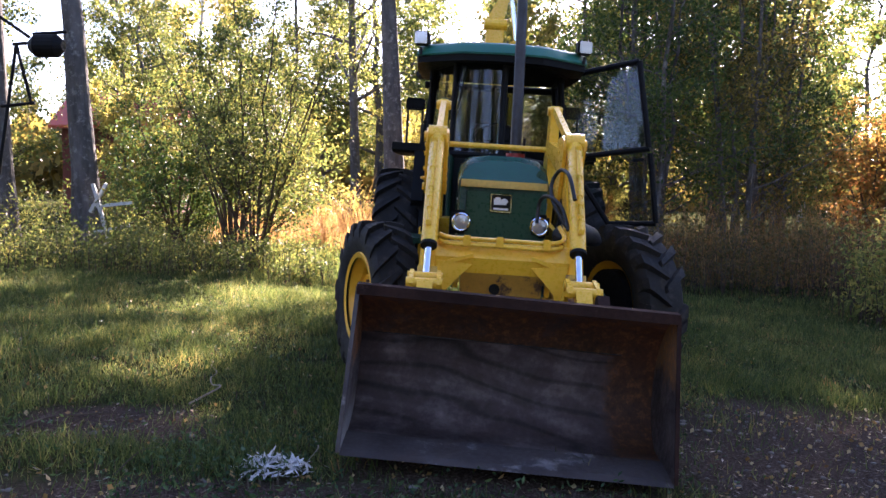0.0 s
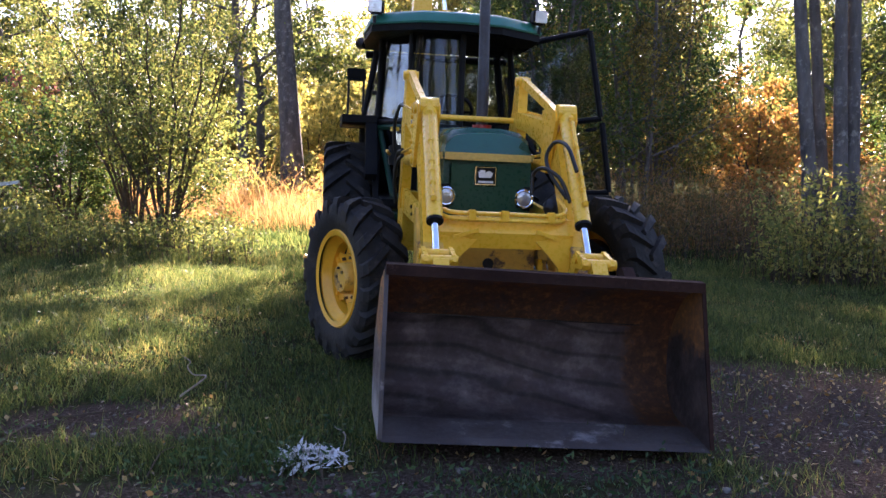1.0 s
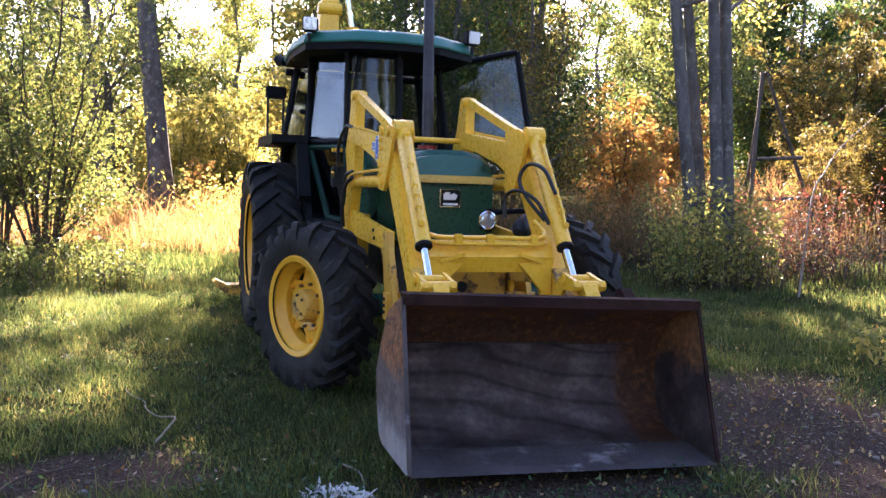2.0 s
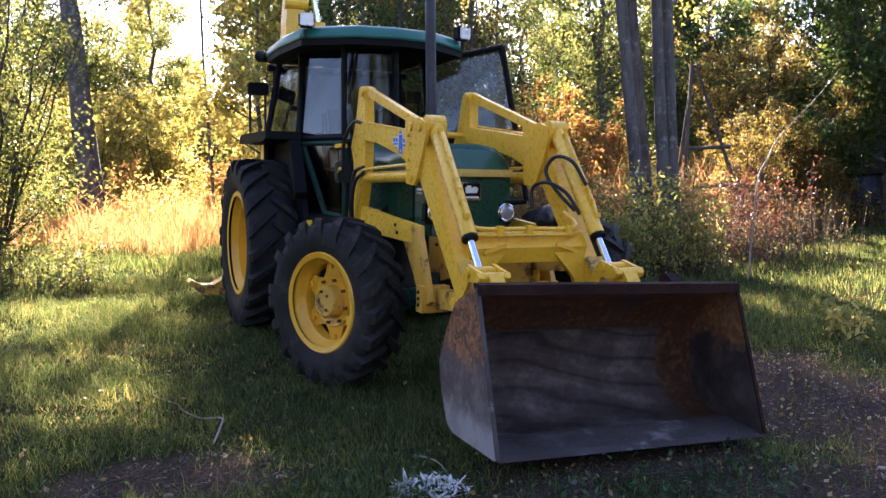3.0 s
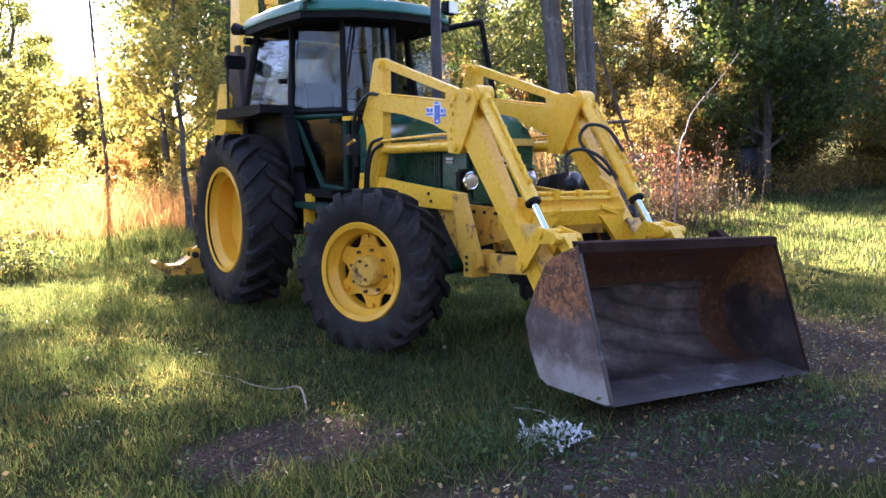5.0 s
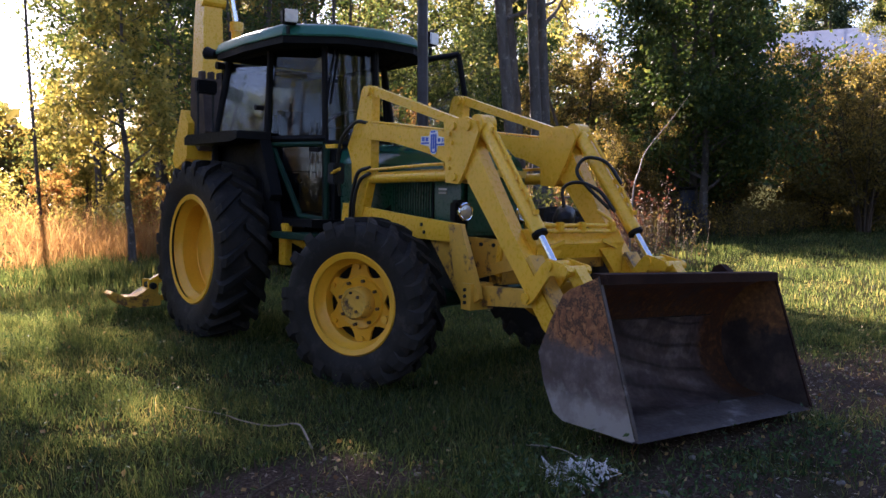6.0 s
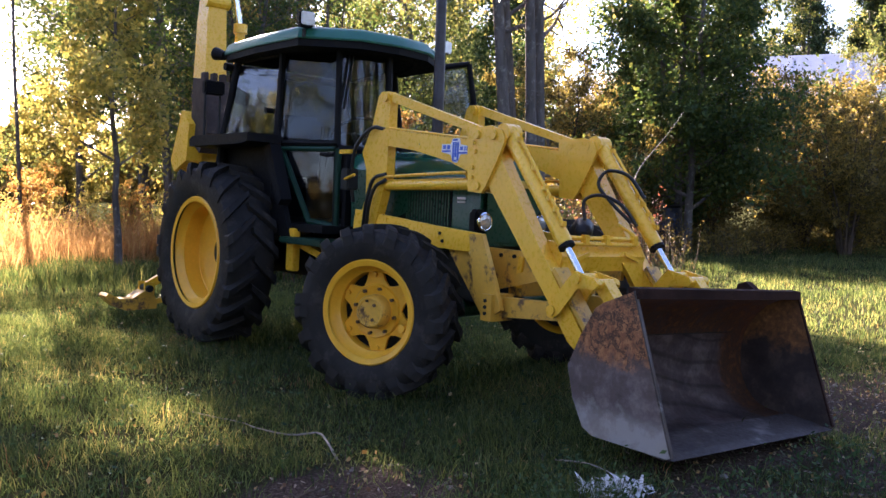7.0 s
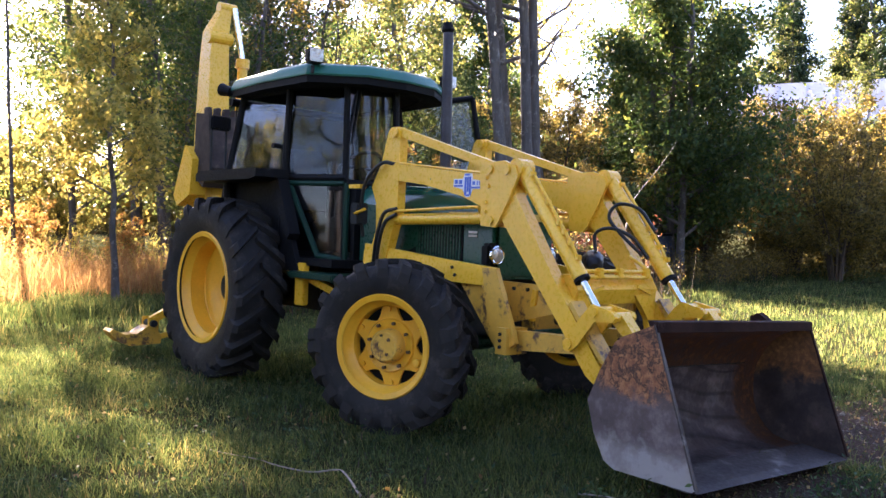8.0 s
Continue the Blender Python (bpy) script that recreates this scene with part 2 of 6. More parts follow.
LENS, ln, ll, lb = nodes_of("lamp_lens")
lb.inputs["Base Color"].default_value = (0.5, 0.5, 0.51, 1)
lb.inputs["Roughness"].default_value = 0.12
lb.inputs["Metallic"].default_value = 0.55
lv = ln.new("ShaderNodeTexVoronoi")
lv.inputs["Scale"].default_value = 60
lbp = ln.new("ShaderNodeBump")
lbp.inputs["Strength"].default_value = 0.4
lbp.inputs["Distance"].default_value = 0.004
lco = ln.new("ShaderNodeTexCoord")
ll.new(lco.outputs["Object"], lv.inputs["Vector"])
ll.new(lv.outputs[0], lbp.inputs["Height"])
ll.new(lbp.outputs[0], lb.inputs["Normal"])

BARK = surface("grey_bark", (0.05, 0.045, 0.043), (0.14, 0.128, 0.122), (0.8, 0.95), scale=5, fine=16, bump=1.0, stretch=(1, 1, 0.25), wear=(0.23, 0.22, 0.20), wear_at=(0.54, 0.66), wear_scale=8, spec=0.1, relief=0.04)
BARK_BIRCH = surface("birch_bark", (0.42, 0.40, 0.37), (0.58, 0.56, 0.53), (0.6, 0.8), scale=4, fine=20, bump=0.5, stretch=(1, 1, 2.5), wear=(0.03, 0.028, 0.026), wear_at=(0.53, 0.6), wear_scale=5, spec=0.15)
BARK_SHRUB = surface("shrub_bark", (0.05, 0.036, 0.026), (0.10, 0.075, 0.055), (0.75, 0.95), scale=9, bump=0.5, spec=0.1)
LEAF_GREEN = leafy("olive_leaves", [(0.2, (0.045, 0.065, 0.022)), (0.5, (0.095, 0.12, 0.038)), (0.8, (0.21, 0.195, 0.06))], 0.55)
LEAF_DARK = leafy("dark_green_leaves", [(0.2, (0.026, 0.052, 0.018)), (0.55, (0.055, 0.092, 0.026)), (0.9, (0.15, 0.15, 0.035))], 0.45)
LEAF_YELLOW = leafy("yellow_leaves", [(0.2, (0.14, 0.15, 0.045)), (0.5, (0.30, 0.265, 0.075)), (0.8, (0.48, 0.385, 0.12))])
LEAF_LIME = leafy("yellow_green_leaves", [(0.2, (0.08, 0.11, 0.035)), (0.5, (0.17, 0.19, 0.06)), (0.8, (0.36, 0.31, 0.10))], 0.55)
LEAF_ORANGE = leafy("orange_leaves", [(0.2, (0.17, 0.13, 0.04)), (0.5, (0.32, 0.20, 0.06)), (0.8, (0.38, 0.15, 0.055))])
LEAF_RED = leafy("red_leaves", [(0.2, (0.05, 0.020, 0.016)), (0.5, (0.10, 0.03, 0.024)), (0.8, (0.13, 0.062, 0.035))])
LEAF_BROWN = leafy("brown_olive_leaves", [(0.2, (0.06, 0.055, 0.02)), (0.5, (0.145, 0.115, 0.034)), (0.85, (0.33, 0.235, 0.06))])
NEEDLE = leafy("conifer_needles", [(0.2, (0.012, 0.028, 0.012)), (0.5, (0.022, 0.045, 0.016)), (0.9, (0.05, 0.07, 0.02))], 0.2)
GRASS = leafy("lawn_grass", [(0.15, (0.015, 0.032, 0.013)), (0.42, (0.046, 0.078, 0.029)), (0.7, (0.11, 0.145, 0.055)), (0.92, (0.27, 0.22, 0.10))], 0.62, 1.1, (1.7, 1.46, 0.95))
STRAW = leafy("dry_grass", [(0.15, (0.16, 0.09, 0.042)), (0.45, (0.29, 0.158, 0.07)), (0.75, (0.39, 0.245, 0.115)), (0.95, (0.25, 0.22, 0.075))], 0.5, 0.5)
WEED = leafy("tall_weed_leaves", [(0.15, (0.045, 0.055, 0.018)), (0.45, (0.10, 0.085, 0.03)), (0.75, (0.19, 0.12, 0.05)), (0.95, (0.18, 0.065, 0.042))], 0.45, 0.6)
CLOVER = leafy("low_weed_leaves", [(0.2, (0.014, 0.036, 0.014)), (0.5, (0.035, 0.075, 0.028)), (0.85, (0.085, 0.13, 0.05))], 0.35, 1.5)
LITTER = leafy("fallen_leaves", [(0.2, (0.10, 0.05, 0.02)), (0.5, (0.28, 0.17, 0.06)), (0.8, (0.42, 0.33, 0.18))], 0.2)
TWIG = surface("dead_wood", (0.13, 0.105, 0.085), (0.26, 0.22, 0.185), (0.7, 0.9), scale=9, bump=0.4)
ASH = surface("pale_ash", (0.42, 0.41, 0.40), (0.68, 0.67, 0.66), (0.8, 0.95), scale=12, bump=0.6, wear=(0.09, 0.085, 0.08), wear_at=(0.52, 0.62), wear_scale=14)
WOOD = surface("grey_timber", (0.06, 0.05, 0.042), (0.12, 0.10, 0.085), (0.7, 0.9), scale=5, bump=0.4, stretch=(1, 1, 0.2), spec=0.1)
WHITE_WOOD = surface("white_painted_timber", (0.42, 0.42, 0.40), (0.58, 0.58, 0.56), (0.5, 0.7), bump=0.2, wear=(0.25, 0.22, 0.18), wear_at=(0.58, 0.66))
STONE = surface("grey_stone", (0.07, 0.06, 0.052), (0.17, 0.15, 0.13), (0.7, 0.9), scale=14, bump=0.5)
ROOF_METAL = surface("blue_grey_roof_sheet", (0.36, 0.41, 0.53), (0.42, 0.47, 0.58), (0.35, 0.5), metal=0.2, bump=0.05)
RED_WALL = surface("red_ochre_boards", (0.12, 0.03, 0.02), (0.17, 0.045, 0.03), (0.7, 0.9), bump=0.3, stretch=(6, 6, 0.4))
BLUE_DRUM = surface("dark_blue_drum", (0.008, 0.013, 0.03), (0.013, 0.02, 0.042), (0.5, 0.7), bump=0.05)
TARP = surface("dark_tarpaulin", (0.012, 0.013, 0.016), (0.03, 0.03, 0.035), (0.3, 0.5), scale=4, bump=0.3, spec=0.25)


def soil_and_turf():
    """Turf, with bare trodden soil round the bucket and in two worn patches."""
    m, nt, links, bs = nodes_of("yard_ground")
    co = nt.new("ShaderNodeTexCoord")
    n1, n2, n3 = noise_of(nt, links, 1.3, 8, 0.65), noise_of(nt, links, 14, 8, 0.7), noise_of(nt, links, 60, 5, 0.7)
    turf = ramp_of(nt, [(0.3, (0.014, 0.020, 0.008)), (0.5, (0.032, 0.036, 0.015)), (0.7, (0.075, 0.062, 0.03))])
    links.new(n2.outputs[0], turf.inputs[0])
    soil = ramp_of(nt, [(0.3, (0.020, 0.015, 0.012)), (0.5, (0.058, 0.042, 0.034)), (0.66, (0.125, 0.095, 0.078)), (0.78, (0.27, 0.235, 0.215))])
    links.new(n3.outputs[0], soil.inputs[0])
    total = None
    for cx, cy, rx, ry in SOIL:
        mp = nt.new("ShaderNodeMapping")
        mp.vector_type = "POINT"
        mp.inputs["Location"].default_value = (-cx / rx, -cy / ry, 0)
        mp.inputs["Scale"].default_value = (1 / rx, 1 / ry, 0)
        links.new(co.outputs["Object"], mp.inputs[0])
        ln_ = nt.new("ShaderNodeVectorMath")
        ln_.operation = "LENGTH"
        links.new(mp.outputs[0], ln_.inputs[0])
        sub = nt.new("ShaderNodeMath")
        sub.operation = "MULTIPLY_ADD"
        sub.inputs[1].default_value = 1.3
        links.new(n1.outputs[0], sub.inputs[0])
        links.new(ln_.outputs["Value"], sub.inputs[2])
        r = ramp_of(nt, [(0.0, 1.0), (0.68, 1.0), (0.86, 0.0)])
        hf = nt.new("ShaderNodeMath")
        hf.operation = "MULTIPLY"
        hf.inputs[1].default_value = 0.5
        links.new(sub.outputs[0], hf.inputs[0])
        links.new(hf.outputs[0], r.inputs[0])
        if total is None:
            total = r.outputs[0]
        else:
            mx = nt.new("ShaderNodeMath")
            mx.operation = "MAXIMUM"
            links.new(total, mx.inputs[0])
            links.new(r.outputs[0], mx.inputs[1])
            total = mx.outputs[0]
    col = mix_of(nt, links, total, turf.outputs[0], soil.outputs[0])
    links.new(col, bs.inputs["Base Color"])
    bs.inputs["Roughness"].default_value = 1.0
    bs.inputs["Specular IOR Level"].default_value = 0.0
    b = nt.new("ShaderNodeBump")
    b.inputs["Strength"].default_value, b.inputs["Distance"].default_value = 0.8, 0.03
    links.new(n3.outputs[0], b.inputs["Height"])
    links.new(b.outputs[0], bs.inputs["Normal"])
    return m


# worn patches of soil: centre x, y and radii
SOIL = [(0.05, -2.0, 0.95, 0.34), (-2.05, -1.42, 0.62, 0.42), (-1.2, -2.55, 1.3, 0.42), (1.9, -1.5, 1.25, 1.35), (2.2, -0.6, 1.1, 0.8), (1.3, -2.9, 1.8, 0.75), (3.3, -2.2, 1.7, 1.25)]
GROUND = soil_and_turf()


# ---- mesh helpers ----
def part(name, bm, material, parent=None, label="", smooth=False, bevel=0.0):
    if bevel:
        sharp = [e for e in bm.edges if len(e.link_faces) == 2 and e.calc_face_angle(0) > 0.5]
        bmesh.ops.bevel(bm, geom=sharp, offset=bevel, segments=2, affect="EDGES", clamp_overlap=True)
    bmesh.ops.recalc_face_normals(bm, faces=bm.faces[:])
    me = bpy.data.meshes.new(name)
    bm.to_mesh(me)
    bm.free()
    me.materials.append(material)
    if smooth:
        me.shade_smooth()
        me.set_sharp_from_angle(angle=radians(38))
    ob = new(name, me)
    if parent:
        ob.parent = parent
    if label:
        tagged(ob, label)
    return ob


def sheet(name, co, faces_flat, per, material, parent=None, label="", smooth=False):
    """A mesh straight from arrays: co (n, 3), faces of `per` corners each."""
    me = bpy.data.meshes.new(name)
    co = np.asarray(co, dtype=np.float32)
    idx = np.asarray(faces_flat, dtype=np.int32).ravel()
    nf = len(idx) // per
    me.vertices.add(len(co))
    me.vertices.foreach_set("co", co.ravel())
    me.loops.add(len(idx))
    me.loops.foreach_set("vertex_index", idx)
    me.polygons.add(nf)
    me.polygons.foreach_set("loop_start", np.arange(0, nf * per, per, dtype=np.int32))
    me.polygons.foreach_set("loop_total", np.full(nf, per, dtype=np.int32))
    me.update(calc_edges=True)
    me.materials.append(material)
    if smooth:
        me.shade_smooth()
    ob = new(name, me)
    if parent:
        ob.parent = parent
    if label:
        tagged(ob, label)
    return ob


def B():
    return bmesh.new()


def box(bm, c, s, rot=(0, 0, 0)):
    m = pose(*c, *rot) @ Matrix.Diagonal((*s, 1))
    bmesh.ops.create_cube(bm, size=1.0, matrix=m)
    return bm


def prism(bm, outline, x0, x1):
    """A plate or box beam: an outline in y, z drawn out from x0 to x1."""
    a = [bm.verts.new((x0, y, z)) for y, z in outline]
    b = [bm.verts.new((x1, y, z)) for y, z in outline]
    bm.faces.new(a)
    bm.faces.new(b[::-1])
    n = len(outline)
    for i in range(n):
        bm.faces.new((a[i], b[i], b[(i + 1) % n], a[(i + 1) % n]))
    return bm


def slab(bm, outline, z0, z1):
    """An outline in x, y drawn up from z0 to z1."""
    a = [bm.verts.new((x, y, z0)) for x, y in outline]
    b = [bm.verts.new((x, y, z1)) for x, y in outline]
    bm.faces.new(a)
    bm.faces.new(b[::-1])
    n = len(outline)
    for i in range(n):
        bm.faces.new((a[i], b[i], b[(i + 1) % n], a[(i + 1) % n]))
    return bm


def tube(bm, pts, radii, n=10, cap=True):
    """A round bar through points; radii one number or one for each point."""
    pts = [Vector(p) for p in pts]
    if isinstance(radii, (int, float)):
        radii = [radii] * len(pts)
    rings, up = [], None
    for i, p in enumerate(pts):
        d = (pts[min(i + 1, len(pts) - 1)] - pts[max(i - 1, 0)]).normalized()
        if up is None:
            up = d.orthogonal().normalized()
        up = (up - d * up.dot(d)).normalized()
        side = d.cross(up)
        rings.append([bm.verts.new(p + (up * math.cos(2 * math.pi * k / n) + side * math.sin(2 * math.pi * k / n)) * radii[i]) for k in range(n)])
    for r0, r1 in zip(rings, rings[1:]):
        for k in range(n):
            bm.faces.new((r0[k], r0[(k + 1) % n], r1[(k + 1) % n], r1[k]))
    if cap:
        bm.faces.new(rings[0][::-1])
        bm.faces.new(rings[-1])
    return bm


def bend(pts, k=6):
    """A smooth line through points."""
    p = [Vector(q) for q in pts]
    p = [p[0] * 2 - p[1]] + p + [p[-1] * 2 - p[-2]]
    out = []
    for i in range(1, len(p) - 2):
        for j in range(k):
            t = j / k
            out.append(0.5 * (2 * p[i] + (p[i + 1] - p[i - 1]) * t + (2 * p[i - 1] - 5 * p[i] + 4 * p[i + 1] - p[i + 2]) * t * t + (3 * p[i] - p[i - 1] - 3 * p[i + 1] + p[i + 2]) * t ** 3))
    return out + [p[-2]]


def lathe(bm, prof, n=48, closed=False):
    """Turned about the x axis: prof holds (x, radius)."""
    rings = []
    for x, r in prof:
        rings.append([bm.verts.new((x, r * math.cos(2 * math.pi * k / n), r * math.sin(2 * math.pi * k / n))) for k in range(n)])
    pairs = list(zip(rings, rings[1:])) + ([(rings[-1], rings[0])] if closed else [])
    for r0, r1 in pairs:
        for k in range(n):
            bm.faces.new((r0[k], r0[(k + 1) % n], r1[(k + 1) % n], r1[k]))
    return bm


# ---- ground ----
def gz(x, y):
    """Height of the yard."""
    return -0.056 * 7.0 * np.tanh(np.asarray(x) / 7.0) + 0.012 * np.sin(np.asarray(x) * 1.7 + 1) * np.cos(np.asarray(y) * 1.3) - 0.02 + 3.0 * np.clip((np.asarray(x) - 24.0) / 18.0, 0.0, 1.0) ** 2 + 0.085 * np.exp(-((np.asarray(x) - 1.05) / 0.65) ** 2 - ((np.asarray(y) + 0.05) / 0.8) ** 2) + 0.07 * np.exp(-(np.asarray(x) / 0.8) ** 6 - ((np.asarray(y) + 1.92) / 0.3) ** 2)


def spread(lo, a, b, hi, step):
    inner = np.arange(a, b + step / 2, step)
    left = a - np.geomspace(step, a - lo, 14)[::-1]
    right = b + np.geomspace(step, hi - b, 14)
    return np.concatenate([left, inner, right])


gx, gy = spread(-600, -9, 12, 600, 0.15), spread(-600, -8, 16, 900, 0.15)
GX, GY = np.meshgrid(gx, gy, indexing="ij")
GZ = gz(GX, GY)
nx, ny = GX.shape
ii = np.arange(nx * ny).reshape(nx, ny)
quads = np.stack([ii[:-1, :-1], ii[1:, :-1], ii[1:, 1:], ii[:-1, 1:]], axis=-1)
ground = sheet("ground", np.stack([GX, GY, GZ], axis=-1).reshape(-1, 3), quads, 4, GROUND, smooth=True)
tagged(ground, "mown grass yard with bare trodden soil patches", "ground", kind="structure")

# ---- the tractor ----
tractor = tagged(new("tractor"), "green and yellow farm tractor with loader, parked on grass", "tractor")
tractor.matrix_world = TILT


def wheel(name, at, side, R, carcass, width, rim_r, lugs, label, steer=0):
    """side -1: the outer face looks to -x. Built with the outer face at -x."""
    w2 = width / 2
    hub = new(name)
    hub.parent = tractor
    tagged(hub, label)
    hub.matrix_basis = pose(*at, 0, 0, (0 if side < 0 else 180) + steer)
    tread = carcass
    prof = [(-w2 * 0.72, rim_r - 0.012), (-w2 * 0.80, rim_r + 0.015), (-w2 * 0.97, rim_r + (tread - rim_r) * 0.35), (-w2, rim_r + (tread - rim_r) * 0.6), (-w2 * 0.95, tread - 0.035), (-w2 * 0.80, tread - 0.008), (-w2 * 0.4, tread),
            (0, tread + 0.003), (w2 * 0.4, tread), (w2 * 0.80, tread - 0.008), (w2 * 0.95, tread - 0.035), (w2, rim_r + (tread - rim_r) * 0.6), (w2 * 0.97, rim_r + (tread - rim_r) * 0.35), (w2 * 0.80, rim_r + 0.015), (w2 * 0.72, rim_r - 0.012)]
    bm = lathe(B(), prof, 64)
    part("tyre", bm, RUBBER, hub, "black rubber tyre with chevron lugs", smooth=True)
    for s in (-1, 1):
        bm, secs = B(), []
        for u in (-0.08, 0.3, 0.65, 0.92, 1.02):
            x = s * w2 * u
            ang = (u + 0.08) * (width * 0.42 / R)
            base = tread - 0.012 if u < 0.9 else tread - (0.05 if u < 1 else 0.085)
            top = R if u < 0.7 else (R - 0.008 if u < 1 else R - 0.06)
            hw = (0.021 + 0.017 * u) / R
            secs.append([bm.verts.new((x, r * math.cos(ang + da), r * math.sin(ang + da))) for r, da in ((base, -hw * 1.5), (top, -hw), (top, hw), (base, hw * 1.5))])
        for r0, r1 in zip(secs, secs[1:]):
            for j in range(3):
                bm.faces.new((r0[j], r0[j + 1], r1[j + 1], r1[j]))
        bm.faces.new(secs[0])
        bm.faces.new(secs[-1][::-1])
        first = part("tyre_lug", bm, RUBBER, hub)
        first.matrix_basis = pose(0, 0, 0, 180 * s / lugs, 0, 0)
        for k in range(1, lugs):
            lug = new("tyre_lug", first.data)
            lug.parent = hub
            lug.matrix_basis = pose(0, 0, 0, 360.0 * k / lugs + 180 * s / lugs * (s > 0), 0, 0)
    return hub


def rim(hub, rim_r, width):
    w2 = width / 2 * 0.78
    prof = [(-w2 - 0.012, rim_r - 0.022), (-w2 - 0.02, rim_r + 0.012), (-w2 - 0.008, rim_r + 0.022), (-w2 + 0.004, rim_r + 0.012), (-w2 + 0.014, rim_r - 0.018), (-w2 + 0.05, rim_r - 0.035), (-w2 + 0.075, rim_r - 0.06), (w2 - 0.07, rim_r - 0.065), (w2, rim_r - 0.01)]
    part("rim", lathe(B(), prof, 56), WHEEL_YELLOW, hub, "yellow painted steel rim", smooth=True)


for sx in (-1, 1):
    # front wheels: star-shaped disc, hub cap and studs
    h = wheel("front_wheel", (-0.85, 0.095, 0.55) if sx < 0 else (0.895, 0.01, 0.635), sx, 0.566, 0.528, 0.32, 0.32, 19, "front wheel with yellow rim, steered to one side", 23)
    rim(h, 0.32, 0.31)
    star = []
    for k in range(6):
        a = 2 * math.pi * k / 6 + 0.45
        for da, r in ((-0.19, 0.268), (0.19, 0.268), (0.33, 0.21), (math.pi / 6, 0.184), (math.pi / 3 - 0.33, 0.21)):
            star.append((r * math.cos(a + da), r * math.sin(a + da)))
    part("wheel_disc", prism(B(), star, -0.015, 0.005), WHEEL_YELLOW, h, "star-shaped yellow wheel disc", bevel=0.006)
    part("hub_flange", lathe(B(), [(-0.015, 0.178), (-0.03, 0.168), (-0.024, 0.14), (-0.016, 0.12), (-0.016, 0.0)], 40), WHEEL_YELLOW, h, smooth=True)
    part("hub_cap", lathe(B(), [(-0.014, 0.112), (-0.085, 0.108), (-0.098, 0.098), (-0.101, 0.0001)], 32), YELLOW_WORN, h, "worn yellow hub cap", smooth=True)
    for k in range(8):
        a = 2 * math.pi * k / 8 + 0.2
        part("wheel_nut", tube(B(), [(-0.015, 0.148 * math.cos(a), 0.148 * math.sin(a)), (-0.05, 0.148 * math.cos(a), 0.148 * math.sin(a))], 0.012, 6), RUSTY, h, "rusty wheel nut")
    for k in range(6):
        a = 2 * math.pi * k / 6 + 0.45
        part("rim_bolt", tube(B(), [(-0.01, 0.238 * math.cos(a), 0.238 * math.sin(a)), (-0.034, 0.238 * math.cos(a), 0.238 * math.sin(a))], 0.017, 8), WHEEL_YELLOW, h)
    part("valve_boss", tube(B(), [(-0.06, 0.254 * math.cos(3.5), 0.254 * math.sin(3.5)), (-0.095, 0.248 * math.cos(3.5), 0.248 * math.sin(3.5))], 0.026, 12), WHEEL_YELLOW, h)
    part("grease_nipple", tube(B(), [(-0.10, 0.02, 0.07), (-0.115, 0.02, 0.07)], 0.008, 8), DARK, h)
    part("hub_cap_ring", lathe(B(), [(-0.0985, 0.098), (-0.104, 0.094), (-0.104, 0.084), (-0.0995, 0.080)], 32), YELLOW_WORN, h, smooth=True)
    # black drum behind the disc gives the shade inside the star's openings
    part("opening_shade", lathe(B(), [(0.01, 0.16), (0.02, 0.254), (0.13, 0.254), (0.14, 0.0001)], 24), BLACK, h)
    for k in range(3):
        a = 2 * math.pi * k / 3 + 0.1
        part("cap_bolt", tube(B(), [(-0.098, 0.055 * math.cos(a), 0.055 * math.sin(a)), (-0.108, 0.055 * math.cos(a), 0.055 * math.sin(a))], 0.012, 6), RUSTY, h)
    # rear wheels: deep dished disc with an open centre
    h = wheel("rear_wheel", (sx * 0.86, 2.5, 0.765), sx, 0.772, 0.725, 0.43, 0.455, 21, "large rear wheel with deep dished yellow rim")
    rim(h, 0.455, 0.43)
    part("wheel_disc", lathe(B(), [(0.03, 0.40), (0.045, 0.385), (0.055, 0.30), (0.085, 0.24), (0.09, 0.105), (0.13, 0.10)], 48), WHEEL_YELLOW, h, "dished yellow wheel disc", smooth=True)
    part("axle_end", lathe(B(), [(0.10, 0.0001), (0.10, 0.06), (0.13, 0.102), (0.2, 0.102)], 24), DARK, h)

# chassis, engine and axles
bm = box(B(), (0, 0.9, 0.78), (0.42, 2.2, 0.36))
box(bm, (0, 2.35, 0.85), (0.5, 0.9, 0.5))
part("gearbox", bm, DARK, tractor, "dark oily gearbox and engine block", bevel=0.02)
part("front_axle", tube(B(), [(-0.74, 0.05, 0.545), (-0.3, 0.05, 0.55), (0.3, 0.03, 0.59), (0.80, 0.02, 0.63)], [0.10, 0.075, 0.075, 0.10], 14), GREEN, tractor, "dark green driven front axle")
part("rear_axle", tube(B(), [(-0.8, 2.5, 0.765), (0.8, 2.5, 0.765)], 0.12, 14), DARK, tractor)
bm = box(B(), (0, 0.28, 1.2), (0.44, 0.85, 0.5))
part("engine", bm, DARK, tractor, bevel=0.02)
part("step_plate", box(B(), (-0.56, 1.32, 0.93), (0.34, 0.62, 0.05)), SHADED_GREEN, tractor, bevel=0.01)
part("step_plate", box(B(), (0.56, 1.32, 0.93), (0.34, 0.62, 0.05)), SHADED_GREEN, tractor, bevel=0.01)
